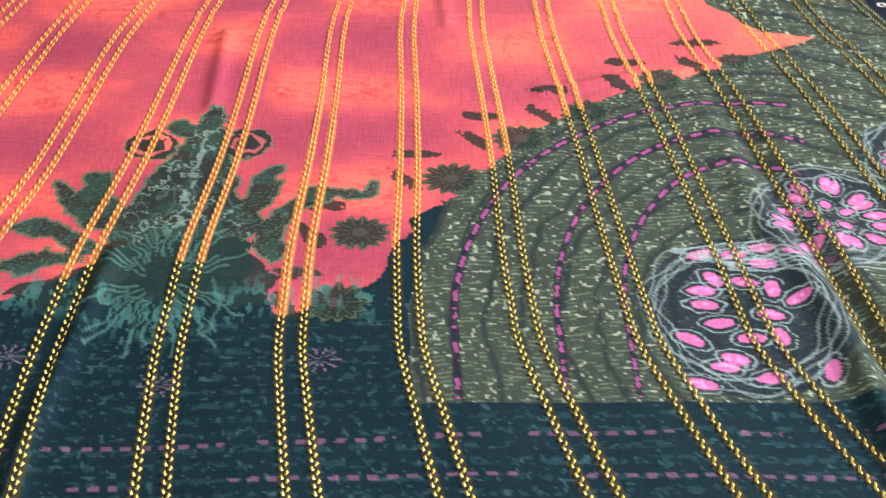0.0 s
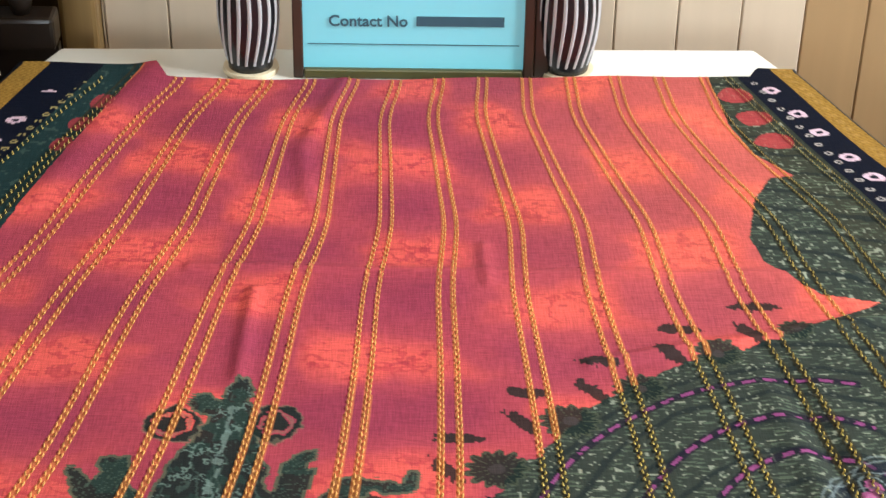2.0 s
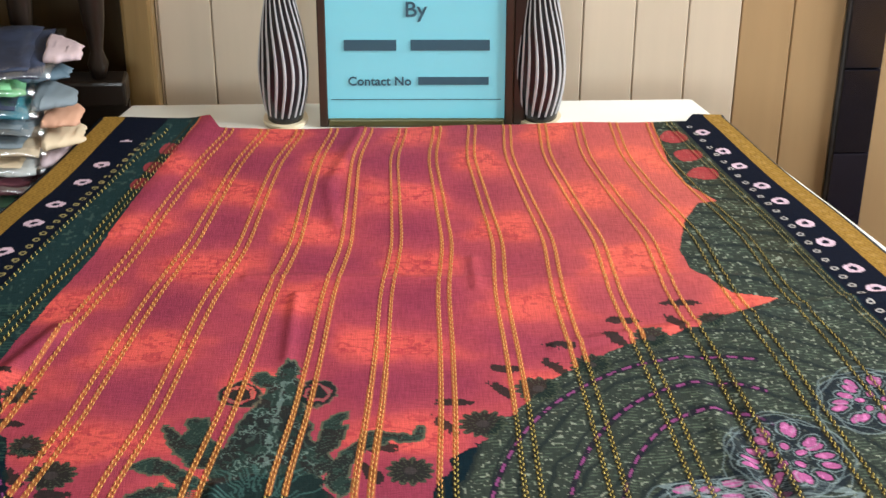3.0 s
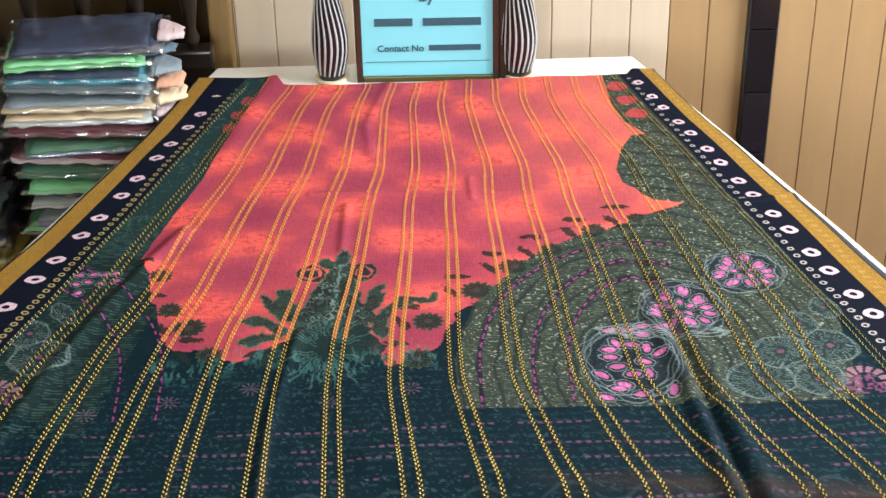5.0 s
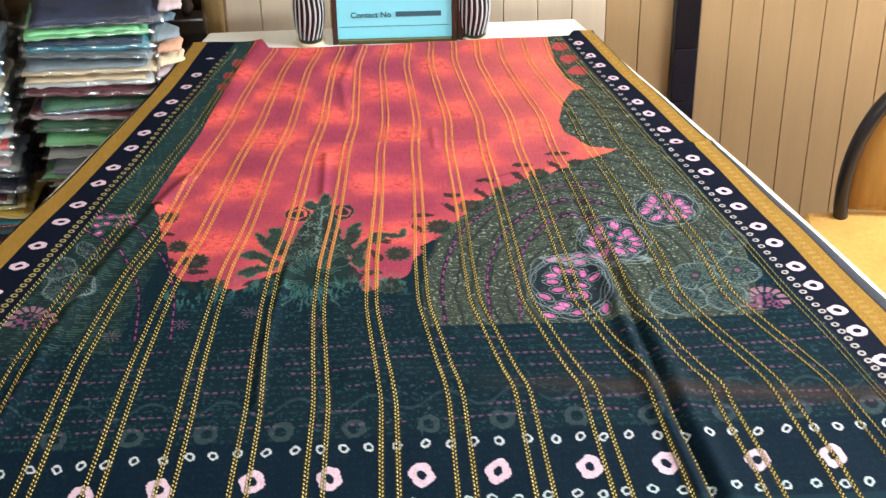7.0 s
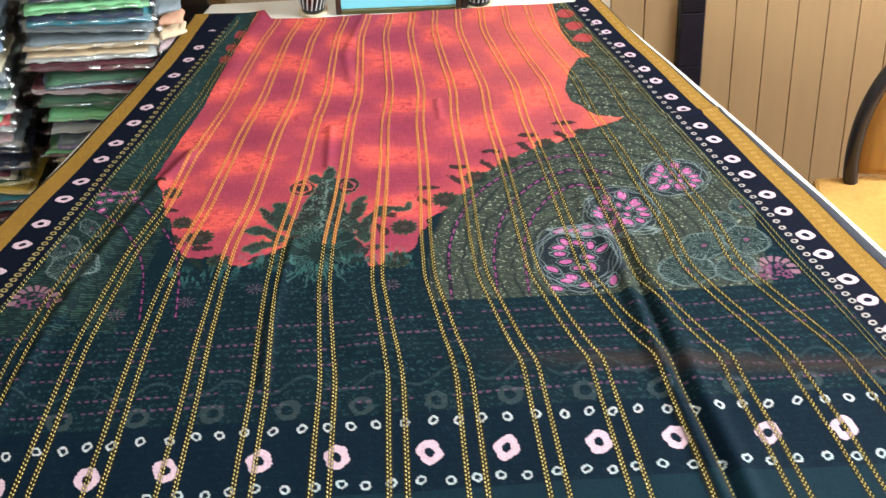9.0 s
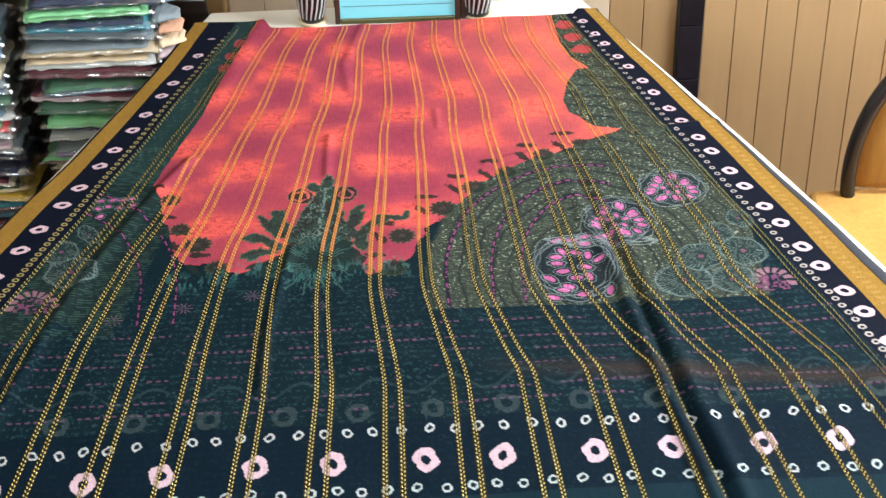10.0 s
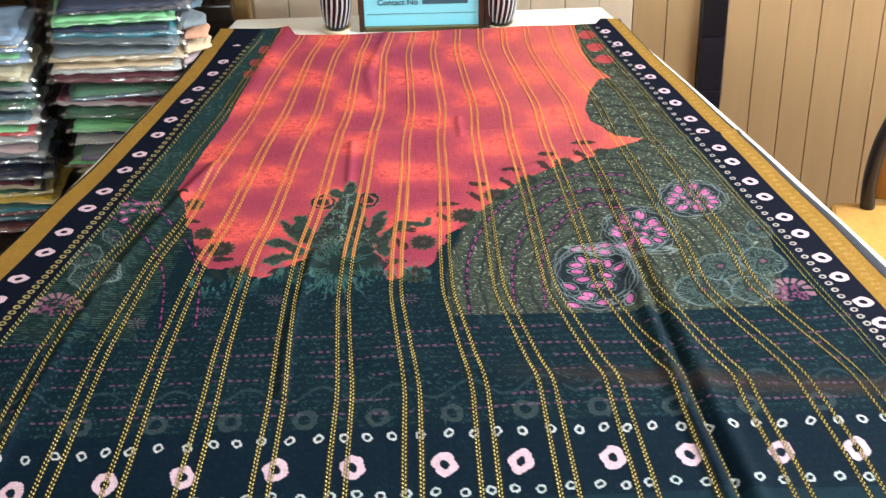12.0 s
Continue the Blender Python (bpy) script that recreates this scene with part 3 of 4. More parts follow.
rows = near_rows(-0.93, 0.13)
dye(oval(GX[rows] + wob[rows] * 2, GY[rows], 0.281, -0.925, 0.078, 0.098) < 1, (0.006, 0.011, 0.020), 0.8, rows)
for n in range(5):
    thread_ring(0.279, -0.925, 0.062 + 0.003 * n, 0.074 + 0.004 * n, n * 1.9, amount=0.36)
PETALS = [(1295, 542, -60), (1269, 562, -5), (1267, 587, -10), (1286, 619, 5), (1336, 644, 0), (1386, 644, -80), (1349, 549, -20), (1394, 563, 85), (1436, 582, 30), (1378, 607, -20),
          (1230, 646, -35), (1279, 689, -5), (1300, 677, -20), (1352, 706, 10), (1233, 716, -20), (1282, 496, 20), (1342, 499, 0), (1399, 489, -10), (1453, 504, -15), (1502, 509, 5), (1391, 517, -15), (1456, 700, 80)]
for n, (pu, pv, turn) in enumerate(PETALS):
    petal(-0.141 + (pu - 366) / 2295, -0.619 - (pv - 178) / 1390, 0.0110, 0.0058, turn, n)
for n in range(4):
    thread_ring(0.32 + 0.012 * n, -0.845 - 0.006 * n, 0.075, 0.012, n, amount=0.55)
blossom(0.372, -0.800, 0.058, 0.062, 16, 0.0098)
blossom(0.480, -0.712, 0.055, 0.050, 16, 0.0088)
for n in range(9):
    petal(-0.555 + 0.019 * (n % 4) + 0.004 * math.sin(n), -0.668 - 0.021 * (n // 4) + 0.004 * math.sin(n * 3), 0.0065, 0.0042, 20 * math.sin(n), n)
for cx, cy, rx, ry in ((0.607, -0.985, 0.040, 0.030), (-0.640, -0.955, 0.045, 0.030)):
    arch = oval(WX, WY, cx, cy - 0.02, rx, ry * 1.6)
    dye((np.abs(arch - 0.9) < 0.16) & (GY > cy - 0.02) & (np.sin(np.arctan2(GY - cy, GX - cx) * 13) > -0.4), (0.46, 0.22, 0.30), 0.45)
    dye((arch < 0.7) & (speck > 0.55) & (GY > cy - 0.03), PINK, 0.35)
# grey thread leaves, stitched as fans of fine strands
def thread_leaf(cx, cy, rx, ry, turn, strands):
    rows = near_rows(cy, 1.3 * max(rx, ry))
    X, Y = GX[rows] + wob[rows], GY[rows]
    e = oval(X, Y, cx, cy, rx, ry, turn)
    dye(e < 1, (0.012, 0.026, 0.028), 0.8, rows)
    a = np.arctan2((Y - cy) / ry, (X - cx) / rx)
    fan = np.abs(np.sin(a * strands * 2 + 6 * lattice(X, Y, 0.012, 153) + 5 * e))
    dye((e < 0.98) & (e > 0.25) & (fan < 0.42) & (lattice(X, Y, 0.005, 154) > 0.40), (0.15, 0.20, 0.19), 0.6, rows)
    for n in range(2):
        dye(np.abs(e - 0.97 + 0.06 * n + 0.05 * np.sin(a * 5 + n)) < 0.030, (0.20, 0.26, 0.25), 0.30, rows)
    dye(e < 0.12, PINK, 0.3, rows)


for leaf in ((0.462, -0.975, 0.050, 0.042, 0, 11), (0.545, -0.978, 0.040, 0.036, 20, 10), (0.500, -0.915, 0.042, 0.036, 30, 10), (0.575, -0.905, 0.036, 0.044, 50, 9), (0.540, -0.850, 0.026, 0.030, 20, 7), (0.585, -0.815, 0.020, 0.028, 20, 6),
             (-0.585, -0.875, 0.045, 0.045, -20, 10), (-0.610, -0.815, 0.030, 0.034, 0, 8), (-0.565, -0.765, 0.018, 0.030, 30, 6)):
    thread_leaf(*leaf)

# lines of small pink stitches, ghost rings, and the resist-dyed front border
for n, ry in enumerate((-1.06, -1.10, -1.128, -1.166, -1.22, -1.25)):
    line = np.abs(GY - ry - 0.004 * np.sin(GX * 9 + n)) < 0.0022
    dye(line & (((GX / 0.0135 + n * 0.3) % 1) < 0.55) & (lattice(GX, GY, 0.03, 160 + n) > 0.42), (0.20, 0.085, 0.170), 0.42)
for n in range(10):
    px, py = -0.50 + 0.115 * n, -0.985 + 0.012 * ((n * 7) % 5 - 2)
    if px < 0.0:
        dye((oval(GX, GY, px, py, 0.016, 0.014) < 1) & (np.abs(np.sin(np.arctan2(GY - py, GX - px) * 5)) < 0.35), (0.17, 0.10, 0.16), 0.6)
for n in range(13):
    px = -0.68 + 0.117 * n
    g = oval(WX, WY, px, -1.262, 0.020, 0.022)
    dye((g > 0.5) & (g < 1), (0.060, 0.085, 0.090), 0.35)
    vine = np.abs(GY + 1.205 - 0.018 * np.sin((GX - px) * 54)) < 0.0035
    dye(vine & (np.abs(GX - px) < 0.055), (0.030, 0.060, 0.068), 0.35)
dye(np.clip(1 - np.abs(GY + 1.175 + 0.10 * (GX - 0.1)) / 0.03, 0, 1) * np.clip((GX - 0.08) * 4, 0, 1), (0.050, 0.028, 0.020), 0.5)
dye(GY < -1.287, (0.0013, 0.0075, 0.0170), 0.75)


def ring_print(cx, cy, rx, ry, hole, colour, turn=0.0, amount=0.95):
    rows = near_rows(cy, 1.6 * max(rx, ry))
    X, Y = GX[rows], GY[rows]
    s = oval(X + 0.05 * rx * np.sin(Y * 5 / ry), Y + 0.05 * ry * np.sin(X * 5 / rx), cx, cy, rx, ry, turn)
    a = np.arctan2(Y - cy, X - cx)
    c4 = np.abs(np.cos(2 * a + 0.5)) * 0.10
    dye((s < 1 + c4) & (s > hole), colour, amount, rows)
    dye((s < 0.94) & (s > hole) & (np.abs(np.sin(a * 11)) < 0.25), (0.50, 0.28, 0.32), 0.5, rows)


def big_x(n):
    return -0.907 + 0.2575 * (n // 2) + 0.1405 * (n % 2)


for n in range(14):
    ring_print(big_x(n), -1.374 - 0.065 * max(0, -big_x(n) - 0.25), 0.0178, 0.0238, 0.42, BLUSH, 14 * math.sin(n * 2.1))
for n in range(46):
    px = -0.92 + 0.0405 * n + 0.004 * math.sin(n * 5)
    ring_print(px, -1.308 - 0.055 * max(0, -px - 0.25) + 0.002 * math.sin(n * 3.3), 0.0070, 0.0096, 0.60, (0.46, 0.50, 0.52), 30 * math.sin(n))
    ring_print(px + 0.02, -1.432 - 0.045 * max(0, -px - 0.25) + 0.003 * math.sin(n * 2.1), 0.0074, 0.0090, 0.60, (0.42, 0.50, 0.52), 30 * math.sin(n + 2))
dye((GY < -1.452), (0.005, 0.020, 0.030), 0.9)

# borders: navy band with rings, gold woven band, dark selvedge
SIDE = GC
dye((SIDE > 9.28) | (SIDE < -5.9), (0.0030, 0.0048, 0.0125), 0.97)
weave = ((np.floor(GY / 0.0035) + np.floor(GX / 0.0035)) % 2)
gold = ((SIDE > 10.4) & (SIDE < 11.0)) | ((SIDE > -7.9) & (SIDE < -7.1))
dye(gold, (0.29, 0.165, 0.034), 0.95)
dye(gold & (weave > 0), (0.17, 0.085, 0.015), 0.6)
dye((SIDE > 10.4) & (SIDE < 11.0) & (np.abs(SIDE - 10.68) < 0.10) & (np.abs((GY * 70) % 1 - 0.5) < 0.22), (0.48, 0.30, 0.13), 0.2)
dye((SIDE > 11.0), (0.040, 0.043, 0.054), 0.96)
dye((SIDE < -7.9), (0.010, 0.014, 0.020), 0.96)


def along_lines(c_at, ys_list):
    for yy in ys_list:
        kn, pl = lines(np.float64(yy))
        yield float(np.interp(c_at, kn, pl)), float(yy)


def ring_rows(c_at, start, pitch, grow, rx, ry, hole, turn):
    yy, n = start, 0
    spots = []
    while yy > -1.30:
        spots.append(yy)
        yy -= (pitch[n % 2]) * (1 + grow * -yy)
        n += 1
    for px, py in along_lines(c_at, spots):
        s = 0.60 + 0.62 * -py
        ring_print(px, py, rx * s, ry * s, hole, BLUSH, turn)


ring_rows(9.97, -0.115, (0.047, 0.036), 0.55, 0.0130, 0.0105, 0.45, -12)
ring_rows(-6.68, -0.125, (0.052, 0.040), 0.55, 0.0148, 0.0092, 0.42, 14)
for c_at, n_of in ((9.56, 64), (-6.12, 84)):
    for px, py in along_lines(c_at, np.linspace(-0.10, -1.27, n_of)):
        s = 0.55 + 0.55 * -py
        near = near_rows(py, 0.02)
        g = oval(GX[near], GY[near], px, py, 0.0062 * s, 0.0052 * s)
        dye((g < 1) & (g > 0.5), (0.36, 0.29, 0.12) if c_at < 0 else (0.42, 0.38, 0.36), 0.8, near)

# woven ground of the braid lines
def pair_half(y):
    """Half the gap between the two braids of a pair, in columns; it opens towards the front."""
    return np.interp(-y, [0.9, 1.35], [0.096, 0.118])


for k in range(-5, 9):
    for side in (-1, 1):
        under = np.abs(GC - (k + side * pair_half(GY))) < np.interp(-GY, [0.45, 0.85], [0.036, 0.042])
        dye(under & ~red, (0.040, 0.030, 0.012), 0.6)
        dye(under & red, (0.66, 0.22, 0.06), 0.55)
verts = np.stack([GX, GY, GZ], -1).reshape(-1, 3)
idx = np.arange(NY * NC).reshape(NY, NC)
quads = np.stack([idx[:-1, :-1], idx[1:, :-1], idx[1:, 1:], idx[:-1, 1:]], -1).reshape(-1, 4)
me = bpy.data.meshes.new("printed_fabric")
me.vertices.add(len(verts))
me.vertices.foreach_set("co", verts.ravel())
me.loops.add(quads.size)
me.loops.foreach_set("vertex_index", quads.ravel())
me.polygons.add(len(quads))
me.polygons.foreach_set("loop_start", np.arange(0, quads.size, 4))
me.update(calc_edges=True)
layer = me.color_attributes.new("print", "FLOAT_COLOR", "POINT")
layer.data.foreach_set("color", np.concatenate([INK.reshape(-1, 3), np.ones((NY * NC, 1))], 1).astype(np.float32).ravel())
me.polygons.foreach_set("use_smooth", np.ones(len(quads), bool))
me.materials.append(M_CLOTH)
fabric = new("printed_fabric", me)
tagged(fabric, "red and navy printed cotton fabric with gold braid stripes", "fabric")


# ---- woven gold braid ----
def braid(c_mid, side, half):
    """One braid: two rows of rounded stitches in staggered turn, along a column of the cloth."""
    n = int(1.54 / 0.0086)
    yy = -0.086 - np.linspace(0, 1.54, n)
    kn, pl = lines(yy)
    cs = c_mid + side * pair_half(yy)
    px = np.array([np.interp(cs[i], kn, pl[:, i]) for i in range(n)])
    near = np.array([np.interp(cs[i] + 0.5, kn, pl[:, i]) - np.interp(cs[i] - 0.5, kn, pl[:, i]) for i in range(n)])
    zz = height(px, yy, cs)
    dyed = inside(px, yy, RED)
    for name, want, mat in (("gold_braid", False, M_GOLD), ("dyed_braid", True, M_ORANGE)):
        if not np.any(dyed == want):
            continue
        bm = bmesh.new()
        for i in np.nonzero(dyed == want)[0]:
            w = near[i] * half * np.interp(-yy[i], [0.45, 0.85], [0.95, 1.08])
            for s in (-1, 1):
                cx, cy, cz = px[i] + s * w * 0.50, yy[i] - (0.0043 if s > 0 else 0), zz[i] + 0.0008
                a, b, h = (w * 0.46, 0.0042, 0.0008) if want else (w * 0.47, 0.0031, 0.0016)
                ring = [bm.verts.new((cx - a * 0.9, cy - s * b * 0.40, cz)), bm.verts.new((cx, cy - b * 0.9, cz + h * 0.5)), bm.verts.new((cx + a * 0.9, cy + s * b * 0.40, cz)), bm.verts.new((cx, cy + b * 0.9, cz + h * 0.5))]
                peak = bm.verts.new((cx, cy, cz + h))
                for j in range(4):
                    bm.faces.new((ring[j], ring[(j + 1) % 4], peak))
        tagged(part(name, bm, mat, fabric), kind="stuff")


for k in range(-5, 9):
    for s in (-1, 1):
        braid(k, s, 0.024 if k == -5 else 0.036)
for c_at in (8.93, 9.10):
    braid(c_at, 0, 0.035)
braid(-5.84, 0, 0.040)

# ---- the framed notice ----
SX, SY, SZ = 0.004, -0.058, TOP
sign = thing("framed_notice", "turquoise paper notice in a dark wooden frame on the table", "sign", (SX, SY, SZ))
sign.rotation_euler = (radians(-4), 0, radians(-1.2))
W, H = 0.262, 0.335
for a, b in ((-W / 2, -W / 2 + 0.011), (W / 2 - 0.011, W / 2)):
    part("side_rail", block(bmesh.new(), a, b, -0.008, 0.008, 0, H, 0.002), M_FRAME, sign)
M_GILT = material("olive_gilt_edge", (0.10, 0.085, 0.025), 0.35, 0.2, 0.3, 60)
for z0, z1 in ((0.0, 0.011), (H - 0.011, H)):
    part("cross_rail", block(bmesh.new(), -W / 2 + 0.0115, W / 2 - 0.0115, -0.008, 0.008, z0, z1, 0.002), M_GILT, sign)
part("stand", block(bmesh.new(), W / 2 + 0.0005, W / 2 + 0.017, 0.000, 0.030, 0, H, 0.002), M_FRAME, sign, "dark wooden stand behind the frame")
part("paper", block(bmesh.new(), -W / 2 + 0.0105, W / 2 - 0.0105, -0.002, 0.004, 0.0105, H - 0.0105), M_PAPER, sign)


def words(text, x, z, size):
    data = bpy.data.curves.new("lettering", "FONT")
    data.body, data.size, data.align_x, data.extrude, data.offset = text, size, "CENTER", 0.0004, 0.0003
    data.materials.append(M_INK)
    ob = new("lettering", data)
    ob.parent = sign
    ob.matrix_basis = pose(x, -0.0032, z, 90, 0, 0)
    return ob


words("By", 0.0, 0.158, 0.030)
words("Contact No", -0.049, 0.060, 0.0175)
for bx, bw in ((-0.061, 0.070), (0.046, 0.106)):
    part("name_bar", block(bmesh.new(), bx - bw / 2, bx + bw / 2, -0.0035, -0.0022, 0.110, 0.125), M_INK, sign, "plain dark bar of lettering")
bars = bmesh.new()
block(bars, 0.003, 0.098, -0.0035, -0.0022, 0.0605, 0.0715)
part("number_bar", bars, M_INK, sign, "plain dark bar of lettering")
part("ruled_line", block(bmesh.new(), -0.115, 0.115, -0.0032, -0.0021, 0.0385, 0.0392), M_INK, sign)

# ---- vases ----
PROFILE = [(0.024, 0.0), (0.026, 0.010), (0.031, 0.035), (0.0335, 0.060), (0.0335, 0.080), (0.031, 0.105), (0.0265, 0.140), (0.021, 0.170), (0.018, 0.190), (0.017, 0.215), (0.019, 0.235), (0.024, 0.250)]


def spread(t):
    zs, rs = [p[1] for p in PROFILE], [p[0] for p in PROFILE]
    return float(np.interp(t, zs, rs))


def vase(at, label, stand):
    v = thing("vase", label, "vase", at, "striped vases")
    base = 0.006 if stand else 0.001
    zs = np.linspace(0, 0.25, 49)
    k = np.array([0.25, 0.5, 0.25])
    rs = np.convolve(np.pad([spread(t) for t in zs], 1, mode="edge"), k, "valid")
    part("body", lathe(bmesh.new(), [(float(r), float(t) + base) for r, t in zip(rs, zs)], 48), M_VBLACK, v, smooth=True)
    for n in range(18):
        bm = bmesh.new()
        rows = []
        for r, t in zip(rs[2:-1], zs[2:-1]):
            a0 = 2 * math.pi * n / 18 + 0.30 * math.sin(t * 20)
            wide = 0.070 * (0.55 + 0.45 * r / 0.0345)
            rows.append([bm.verts.new(((r + e) * math.cos(a0 + o), (r + e) * math.sin(a0 + o), t + base)) for o, e in ((-wide, -0.0002), (-wide * 0.7, 0.0008), (wide * 0.7, 0.0008), (wide, -0.0002))])
        for a, b in zip(rows, rows[1:]):
            for i in range(3):
                bm.faces.new((a[i], a[i + 1], b[i + 1], b[i]))
        part("white_stripe", bm, M_VWHITE, v, smooth=True)
    if stand:
        part("foot", lathe(bmesh.new(), [(0.030, 0.0), (0.031, 0.002), (0.030, 0.006), (0.020, 0.0065)], 40), M_CREAM, v, "cream round foot")
    return v


vase((-0.175, -0.041, TOP), "black and white vertically striped ceramic vase beside the notice", True)
vase((0.173, -0.045, TOP), "black and white striped ceramic vase on a cream foot", True)
# small cream block between the notice and the vase
tagged(part("cream_block", block(bmesh.new(), 0.139, 0.149, -0.045, -0.005, TOP, TOP + 0.035, 0.002), M_CREAM), "small cream upright block beside the striped vase", "block")

# ---- chair beside the table ----
chair = thing("chair", "yellow beech chair with a black curved frame beside the table", "chair", (1.12, -0.34, 0.0))
seat = bmesh.new()
prism(seat, [(-0.27, 0.02), (-0.29, -0.20), (-0.26, -0.42), (0.26, -0.42), (0.29, -0.20), (0.27, 0.02)], 0.425, 0.452, 0.010)
part("seat", seat, M_CHAIR, chair)
for lx, ly in ((-0.22, -0.37), (0.22, -0.37), (-0.20, -0.03), (0.20, -0.03)):
    part("leg", block(bmesh.new(), lx - 0.016, lx + 0.016, ly - 0.016, ly + 0.016, 0.0, 0.4245, 0.003), M_BLACK, chair)


def back_half(z):
    return 0.185 * math.sqrt(max(0.0, 1 - ((z - 0.50) / 0.30) ** 2))


bk = bmesh.new()
rows_v = []
for i in range(21):
    z = 0.47 + 0.326 * i / 20
    rows_v.append([bk.verts.new((s * back_half(z), 0.03 * (z - 0.45) - 0.02 * (1 - s * s), z)) for s in np.linspace(-1, 1, 11)])
for a, b in zip(rows_v, rows_v[1:]):
    for k in range(10):
        bk.faces.new((a[k], a[k + 1], b[k + 1], b[k]))
bmesh.ops.solidify(bk, geom=bk.faces[:], thickness=0.012)
part("backrest", bk, M_CHAIR, chair, smooth=True)
for s in (-1, 1):
    way = [(s * (back_half(z) + 0.012), 0.03 * (z - 0.45), z) for z in np.linspace(0.44, 0.797, 24)]
    part("back_frame", tube(bmesh.new(), way, 0.016, 0.016, 10), M_BLACK, chair, smooth=True)

# ---- dark spindle-backed bench with the stacks of packed garments ----
bench = thing("bench", "dark stained wooden bench with turned spindles behind the stacks", "bench", (-0.86, -0.10, 0.0))
part("seat", block(bmesh.new(), -0.50, 0.46, -0.36, 0.14, 0.33, 0.36, 0.006), M_DARKWOOD, bench)
for lx, ly in ((-0.46, -0.32), (0.42, -0.32), (-0.46, 0.10), (0.42, 0.10)):
    part("leg", block(bmesh.new(), lx - 0.025, lx + 0.025, ly - 0.025, ly + 0.025, 0.0, 0.33, 0.004), M_DARKWOOD, bench)
for z0, z1 in ((0.40, 0.44), (0.74, 0.78), (1.02, 1.07)):
    part("back_rail", block(bmesh.new(), -0.50, 0.46, 0.12, 0.16, z0, z1, 0.005), M_DARKWOOD, bench)
for i in range(10):
    sx = -0.46 + 0.098 * i
    part("spindle", lathe(bmesh.new(), [(0.010, 0.78), (0.015, 0.80), (0.009, 0.82), (0.016, 0.87), (0.018, 0.90), (0.016, 0.93), (0.009, 0.985), (0.015, 1.0), (0.010, 1.02)], 14, (sx, 0.14)), M_DARKWOOD, bench, smooth=True)
part("back_panel", block(bmesh.new(), -0.50, 0.46, 0.135, 0.150, 0.44, 0.74), M_DARKWOOD, bench)
panel = part("cabinet_side", block(bmesh.new(), -1.7, -0.42, y1 - 0.012, y1 - 0.001, 0.0, 2.3), M_PANEL)
tagged(panel, "dark brown wooden panelling behind the bench", "panelling", kind="structure")


def film_material():
    m = bpy.data.materials.new("clear_film")
    m.use_nodes = True
    n, link = m.node_tree.nodes, m.node_tree.links.new
    gloss, clear, mix, co, nz, rg = n.new("ShaderNodeBsdfGlossy"), n.new("ShaderNodeBsdfTransparent"), n.new("ShaderNodeMixShader"), n.new("ShaderNodeTexCoord"), n.new("ShaderNodeTexNoise"), n.new("ShaderNodeMapRange")
    gloss.inputs["Roughness"].default_value = 0.16
    nz.inputs["Scale"].default_value, nz.inputs["Detail"].default_value = 28, 5
    rg.inputs[1].default_value, rg.inputs[2].default_value, rg.inputs[3].default_value, rg.inputs[4].default_value = 0.42, 0.68, 0.04, 0.36
    link(co.outputs["Object"], nz.inputs["Vector"]), link(nz.outputs[0], rg.inputs[0]), link(rg.outputs[0], mix.inputs[0])
    bp = n.new("ShaderNodeBump")
    bp.inputs["Strength"].default_value, bp.inputs["Distance"].default_value = 0.9, 0.004
    link(nz.outputs[0], bp.inputs["Height"]), link(bp.outputs[0], gloss.inputs["Normal"])
    link(clear.outputs[0], mix.inputs[1]), link(gloss.outputs[0], mix.inputs[2])
    link(mix.outputs[0], n["Material Output"].inputs["Surface"])
    return m


M_FILM = film_material()
TONES = [("navy", (0.012, 0.02, 0.05)), ("mint_green", (0.16, 0.42, 0.20)), ("teal", (0.02, 0.16, 0.22)), ("grey", (0.13, 0.16, 0.18)), ("white", (0.36, 0.37, 0.36)), ("peach", (0.42, 0.22, 0.14)),
         ("maroon", (0.10, 0.018, 0.03)), ("slate_blue", (0.06, 0.10, 0.13)), ("dark_green", (0.03, 0.09, 0.05)), ("pale_blue", (0.17, 0.25, 0.36)), ("violet_print", (0.16, 0.14, 0.28)), ("cream", (0.38, 0.34, 0.23)), ("yellow", (0.60, 0.42, 0.06)), ("yellow_cream", (0.55, 0.46, 0.16)), ("red", (0.42, 0.02, 0.03)), ("pink_print", (0.36, 0.27, 0.28)), ("ornate_cream", (0.46, 0.36, 0.24))]
TONE_MATS = {name: material(name + "_cotton", col, 0.75, 0, 0.45, 26, 0.0012, (0.5, 1, 3.0), second=tuple(min(1, v * 1.45 + 0.02) for v in col)) for name, col in TONES}


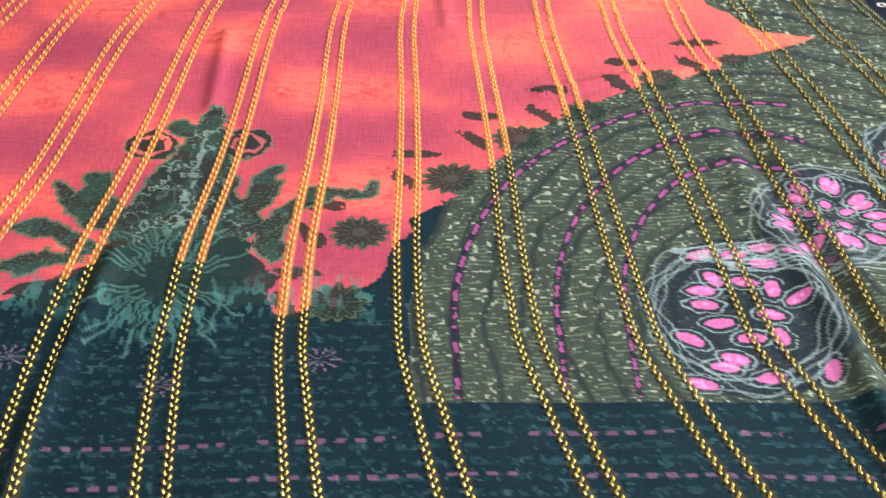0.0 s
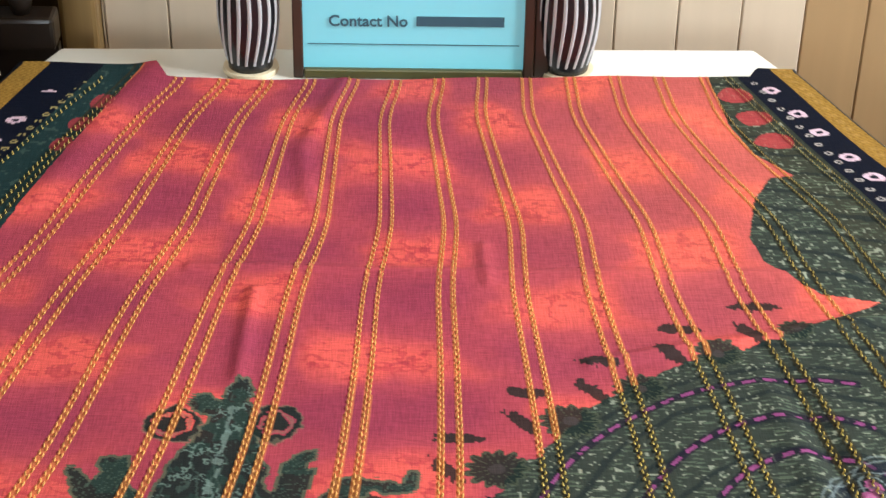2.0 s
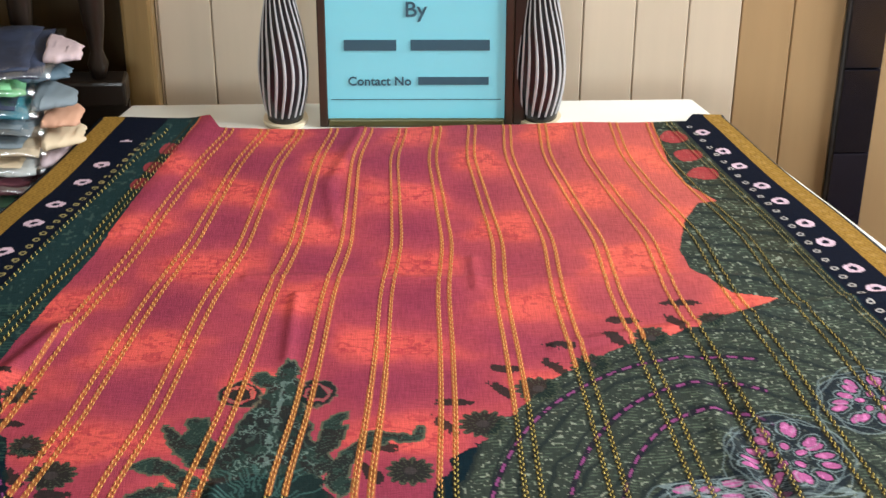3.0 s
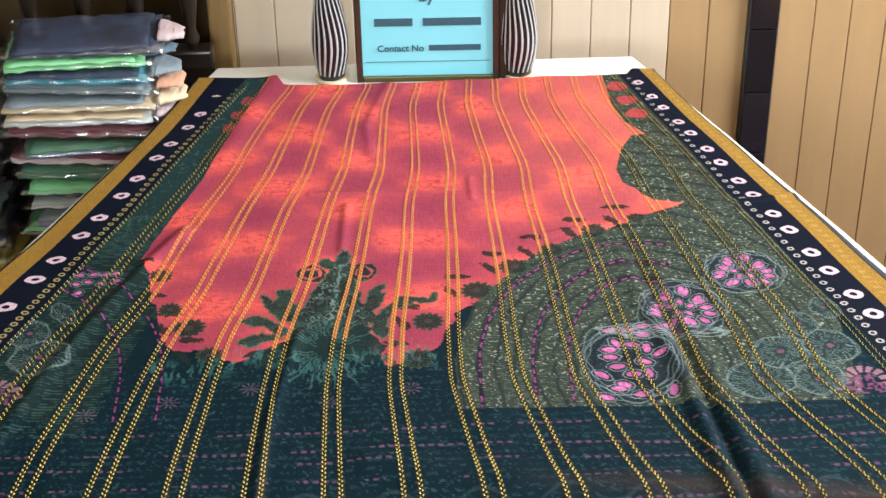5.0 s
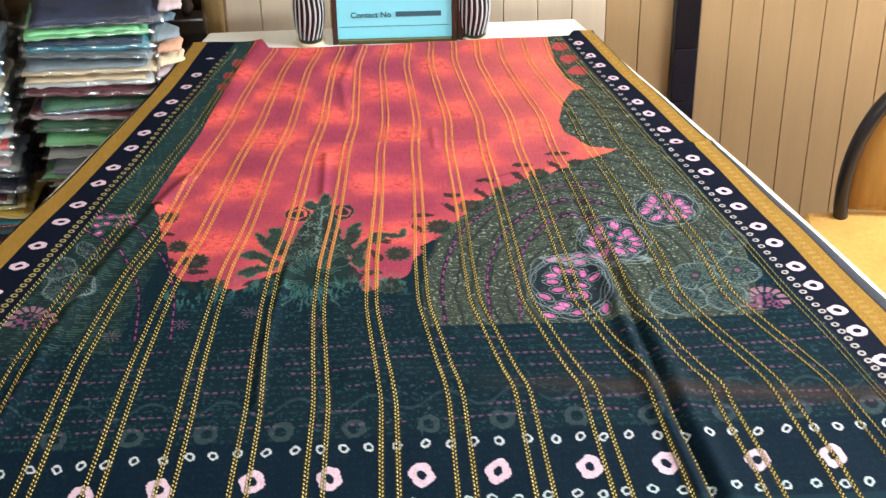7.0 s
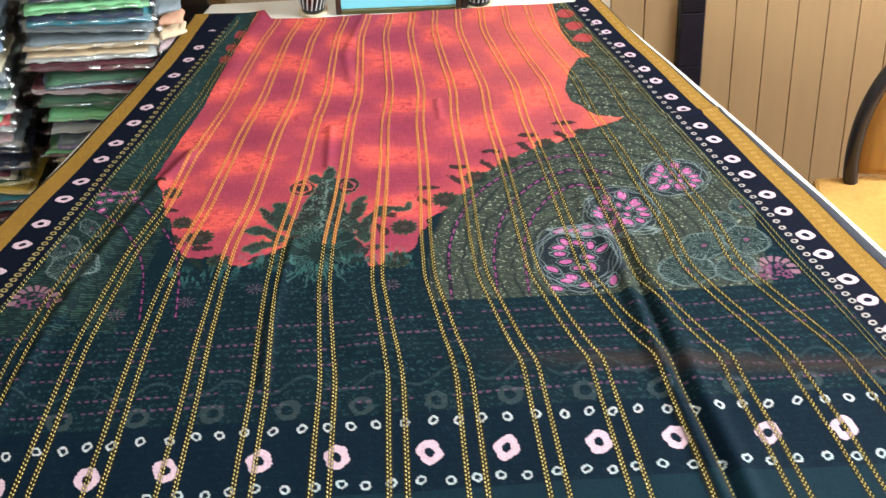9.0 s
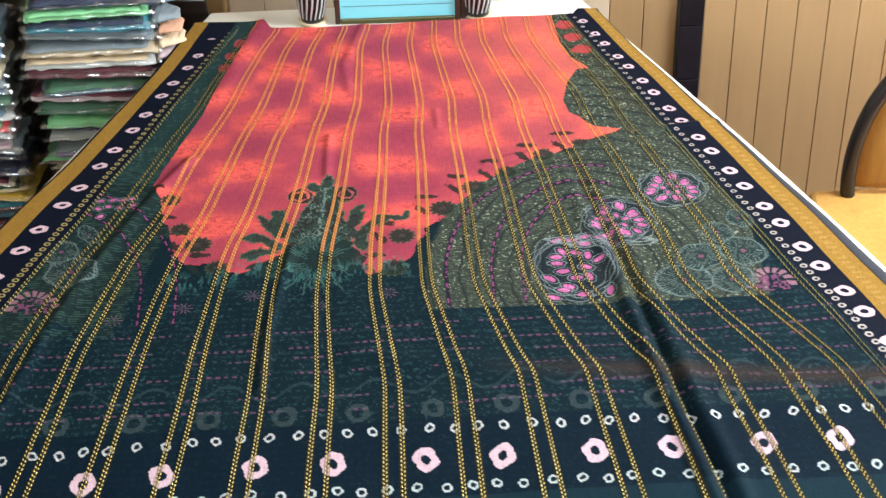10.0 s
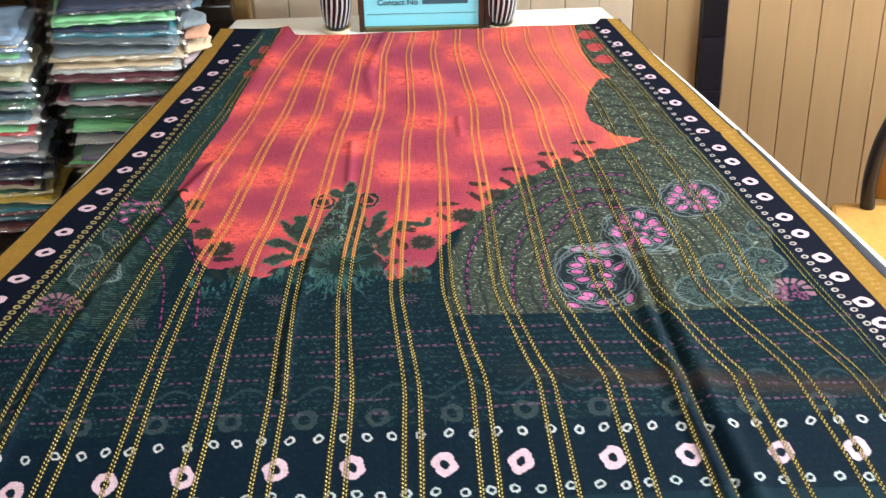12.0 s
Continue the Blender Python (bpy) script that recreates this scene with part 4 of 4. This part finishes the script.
def pillow(bm, lx, ly, lz, seed, tongue):
    """A flat soft pack, bulged and crumpled, with a flap of wrap at one end."""
    r = random.Random(seed)
    nx, ny = 16, 8
    top_v, low_v = [], []
    for i in range(nx + 1):
        a, b = [], []
        for j in range(ny + 1):
            u, v = i / nx * 2 - 1, j / ny * 2 - 1
            rim = max(0.0, 1 - abs(u) ** 8) * max(0.0, 1 - abs(v) ** 6)
            h = lz * 0.5 * (0.22 + 0.78 * rim ** 0.5)
            wx, wy = r.uniform(-1, 1) * 0.004, r.uniform(-1, 1) * 0.004
            drop = -tongue * max(0, u - 0.7) * 1.4
            a.append(bm.verts.new((u * lx / 2 + wx, v * ly / 2 + wy, h + r.uniform(-1, 1) * lz * 0.09 + drop)))
            b.append(bm.verts.new((u * lx / 2 + wx, v * ly / 2 + wy, -h + r.uniform(-1, 1) * lz * 0.04 + drop)))
        top_v.append(a), low_v.append(b)
    for i in range(nx):
        for j in range(ny):
            bm.faces.new((top_v[i][j], top_v[i + 1][j], top_v[i + 1][j + 1], top_v[i][j + 1]))
            bm.faces.new((low_v[i][j], low_v[i][j + 1], low_v[i + 1][j + 1], low_v[i + 1][j]))
    for i in range(nx):
        for j, f in ((0, 0), (ny, 1)):
            q = (low_v[i][j], low_v[i + 1][j], top_v[i + 1][j], top_v[i][j])
            bm.faces.new(q if not f else q[::-1])
    for j in range(ny):
        for i, f in ((0, 1), (nx, 0)):
            q = (low_v[i][j], low_v[i][j + 1], top_v[i][j + 1], top_v[i][j])
            bm.faces.new(q if f == 0 else q[::-1])
    return bm


ACCENTS = ["slate_blue", "teal", "pink_print", "navy", "grey", "dark_green", "maroon", "ornate_cream", "mint_green"]


def packet(at, size, tone, seed, turn):
    name = tone.replace("_", " ")
    p = thing("garment_packet", "folded " + name + " garment in a clear plastic bag, stacked on others", "packet", at, "stacked garment packets")
    p.rotation_euler = (0, 0, radians(turn))
    lx, ly, lz = size
    accent = ACCENTS[(seed * 5 + len(tone)) % len(ACCENTS)]
    lower = part("garment", pillow(bmesh.new(), lx * 0.93, ly * 0.93, lz * 0.56, seed, 0.0), TONE_MATS[tone], p, smooth=True)
    lower.location = (0, 0, -lz * 0.14)
    upper = part("folded_scarf", pillow(bmesh.new(), lx * 0.86, ly * 0.90, lz * 0.26, seed + 20, 0.0), TONE_MATS[accent if seed % 3 else tone], p, smooth=True)
    upper.location = (-lx * 0.02, -0.004, lz * 0.26)
    if at[0] > -0.75:
        flap(p, lx, ("peach", "pink_print", "grey", "ornate_cream", "slate_blue")[seed % 5], seed)
    part("bag", pillow(bmesh.new(), lx * 1.03, ly * 1.0, lz, seed + 50, lz * 0.35), M_FILM, p, smooth=True)


def flap(p, lx, tone, seed):
    """The bag's open end: a crumpled tongue that narrows to a blunt tip."""
    q = random.Random(seed)
    bm = pillow(bmesh.new(), q.uniform(0.045, 0.070), q.uniform(0.07, 0.11), 0.020, seed + 90, 0.004)
    reach, lean = q.uniform(0.35, 0.7), q.uniform(-0.4, 0.4)
    for v in bm.verts:
        k = max(0.0, v.co.x / 0.035 + 0.6)
        v.co.y = v.co.y * (1 - 0.42 * min(k, 1.6)) + lean * 0.02 * k
        v.co.z = v.co.z * (1 - 0.40 * min(k, 1.6)) - 0.004 * k + q.uniform(-0.0012, 0.0012)
    bmesh.ops.smooth_vert(bm, verts=bm.verts[:], factor=0.6, use_axis_x=True, use_axis_y=True, use_axis_z=True)
    tongue = part("flap", bm, TONE_MATS[tone], p, smooth=True)
    tongue.location = (lx / 2 + 0.030 * reach, q.uniform(-0.03, 0.01), 0.0)


MAIN = ["maroon", "navy", "teal", "yellow_cream", "mint_green", "cream", "maroon", "violet_print", "white", "navy", "mint_green", "dark_green", "pink_print", "slate_blue", "maroon", "white", "ornate_cream", "grey", "teal", "mint_green", "navy"]
SIDE_STACK = ["maroon", "teal", "maroon", "yellow", "yellow_cream", "cream", "navy", "navy", "grey", "white", "red", "white", "dark_green", "slate_blue", "grey", "cream", "pale_blue", "pale_blue", "pale_blue"]
r = random.Random(9)
for tones, cx, cy, lx, dz in ((MAIN, -0.612, -0.115, 0.282, 0.0262), (SIDE_STACK, -0.930, -0.140, 0.290, 0.0264)):
    z = 0.36
    for n, tone in enumerate(tones):
        h = dz * r.uniform(0.80, 1.20)
        packet((cx + r.uniform(-0.014, 0.014), cy + r.uniform(-0.012, 0.012), z + h / 2), (lx * r.uniform(0.93, 1.05), 0.15, h * 1.06), tone, n * 7 + int(cx * -100), r.uniform(-5, 5))
        z += h
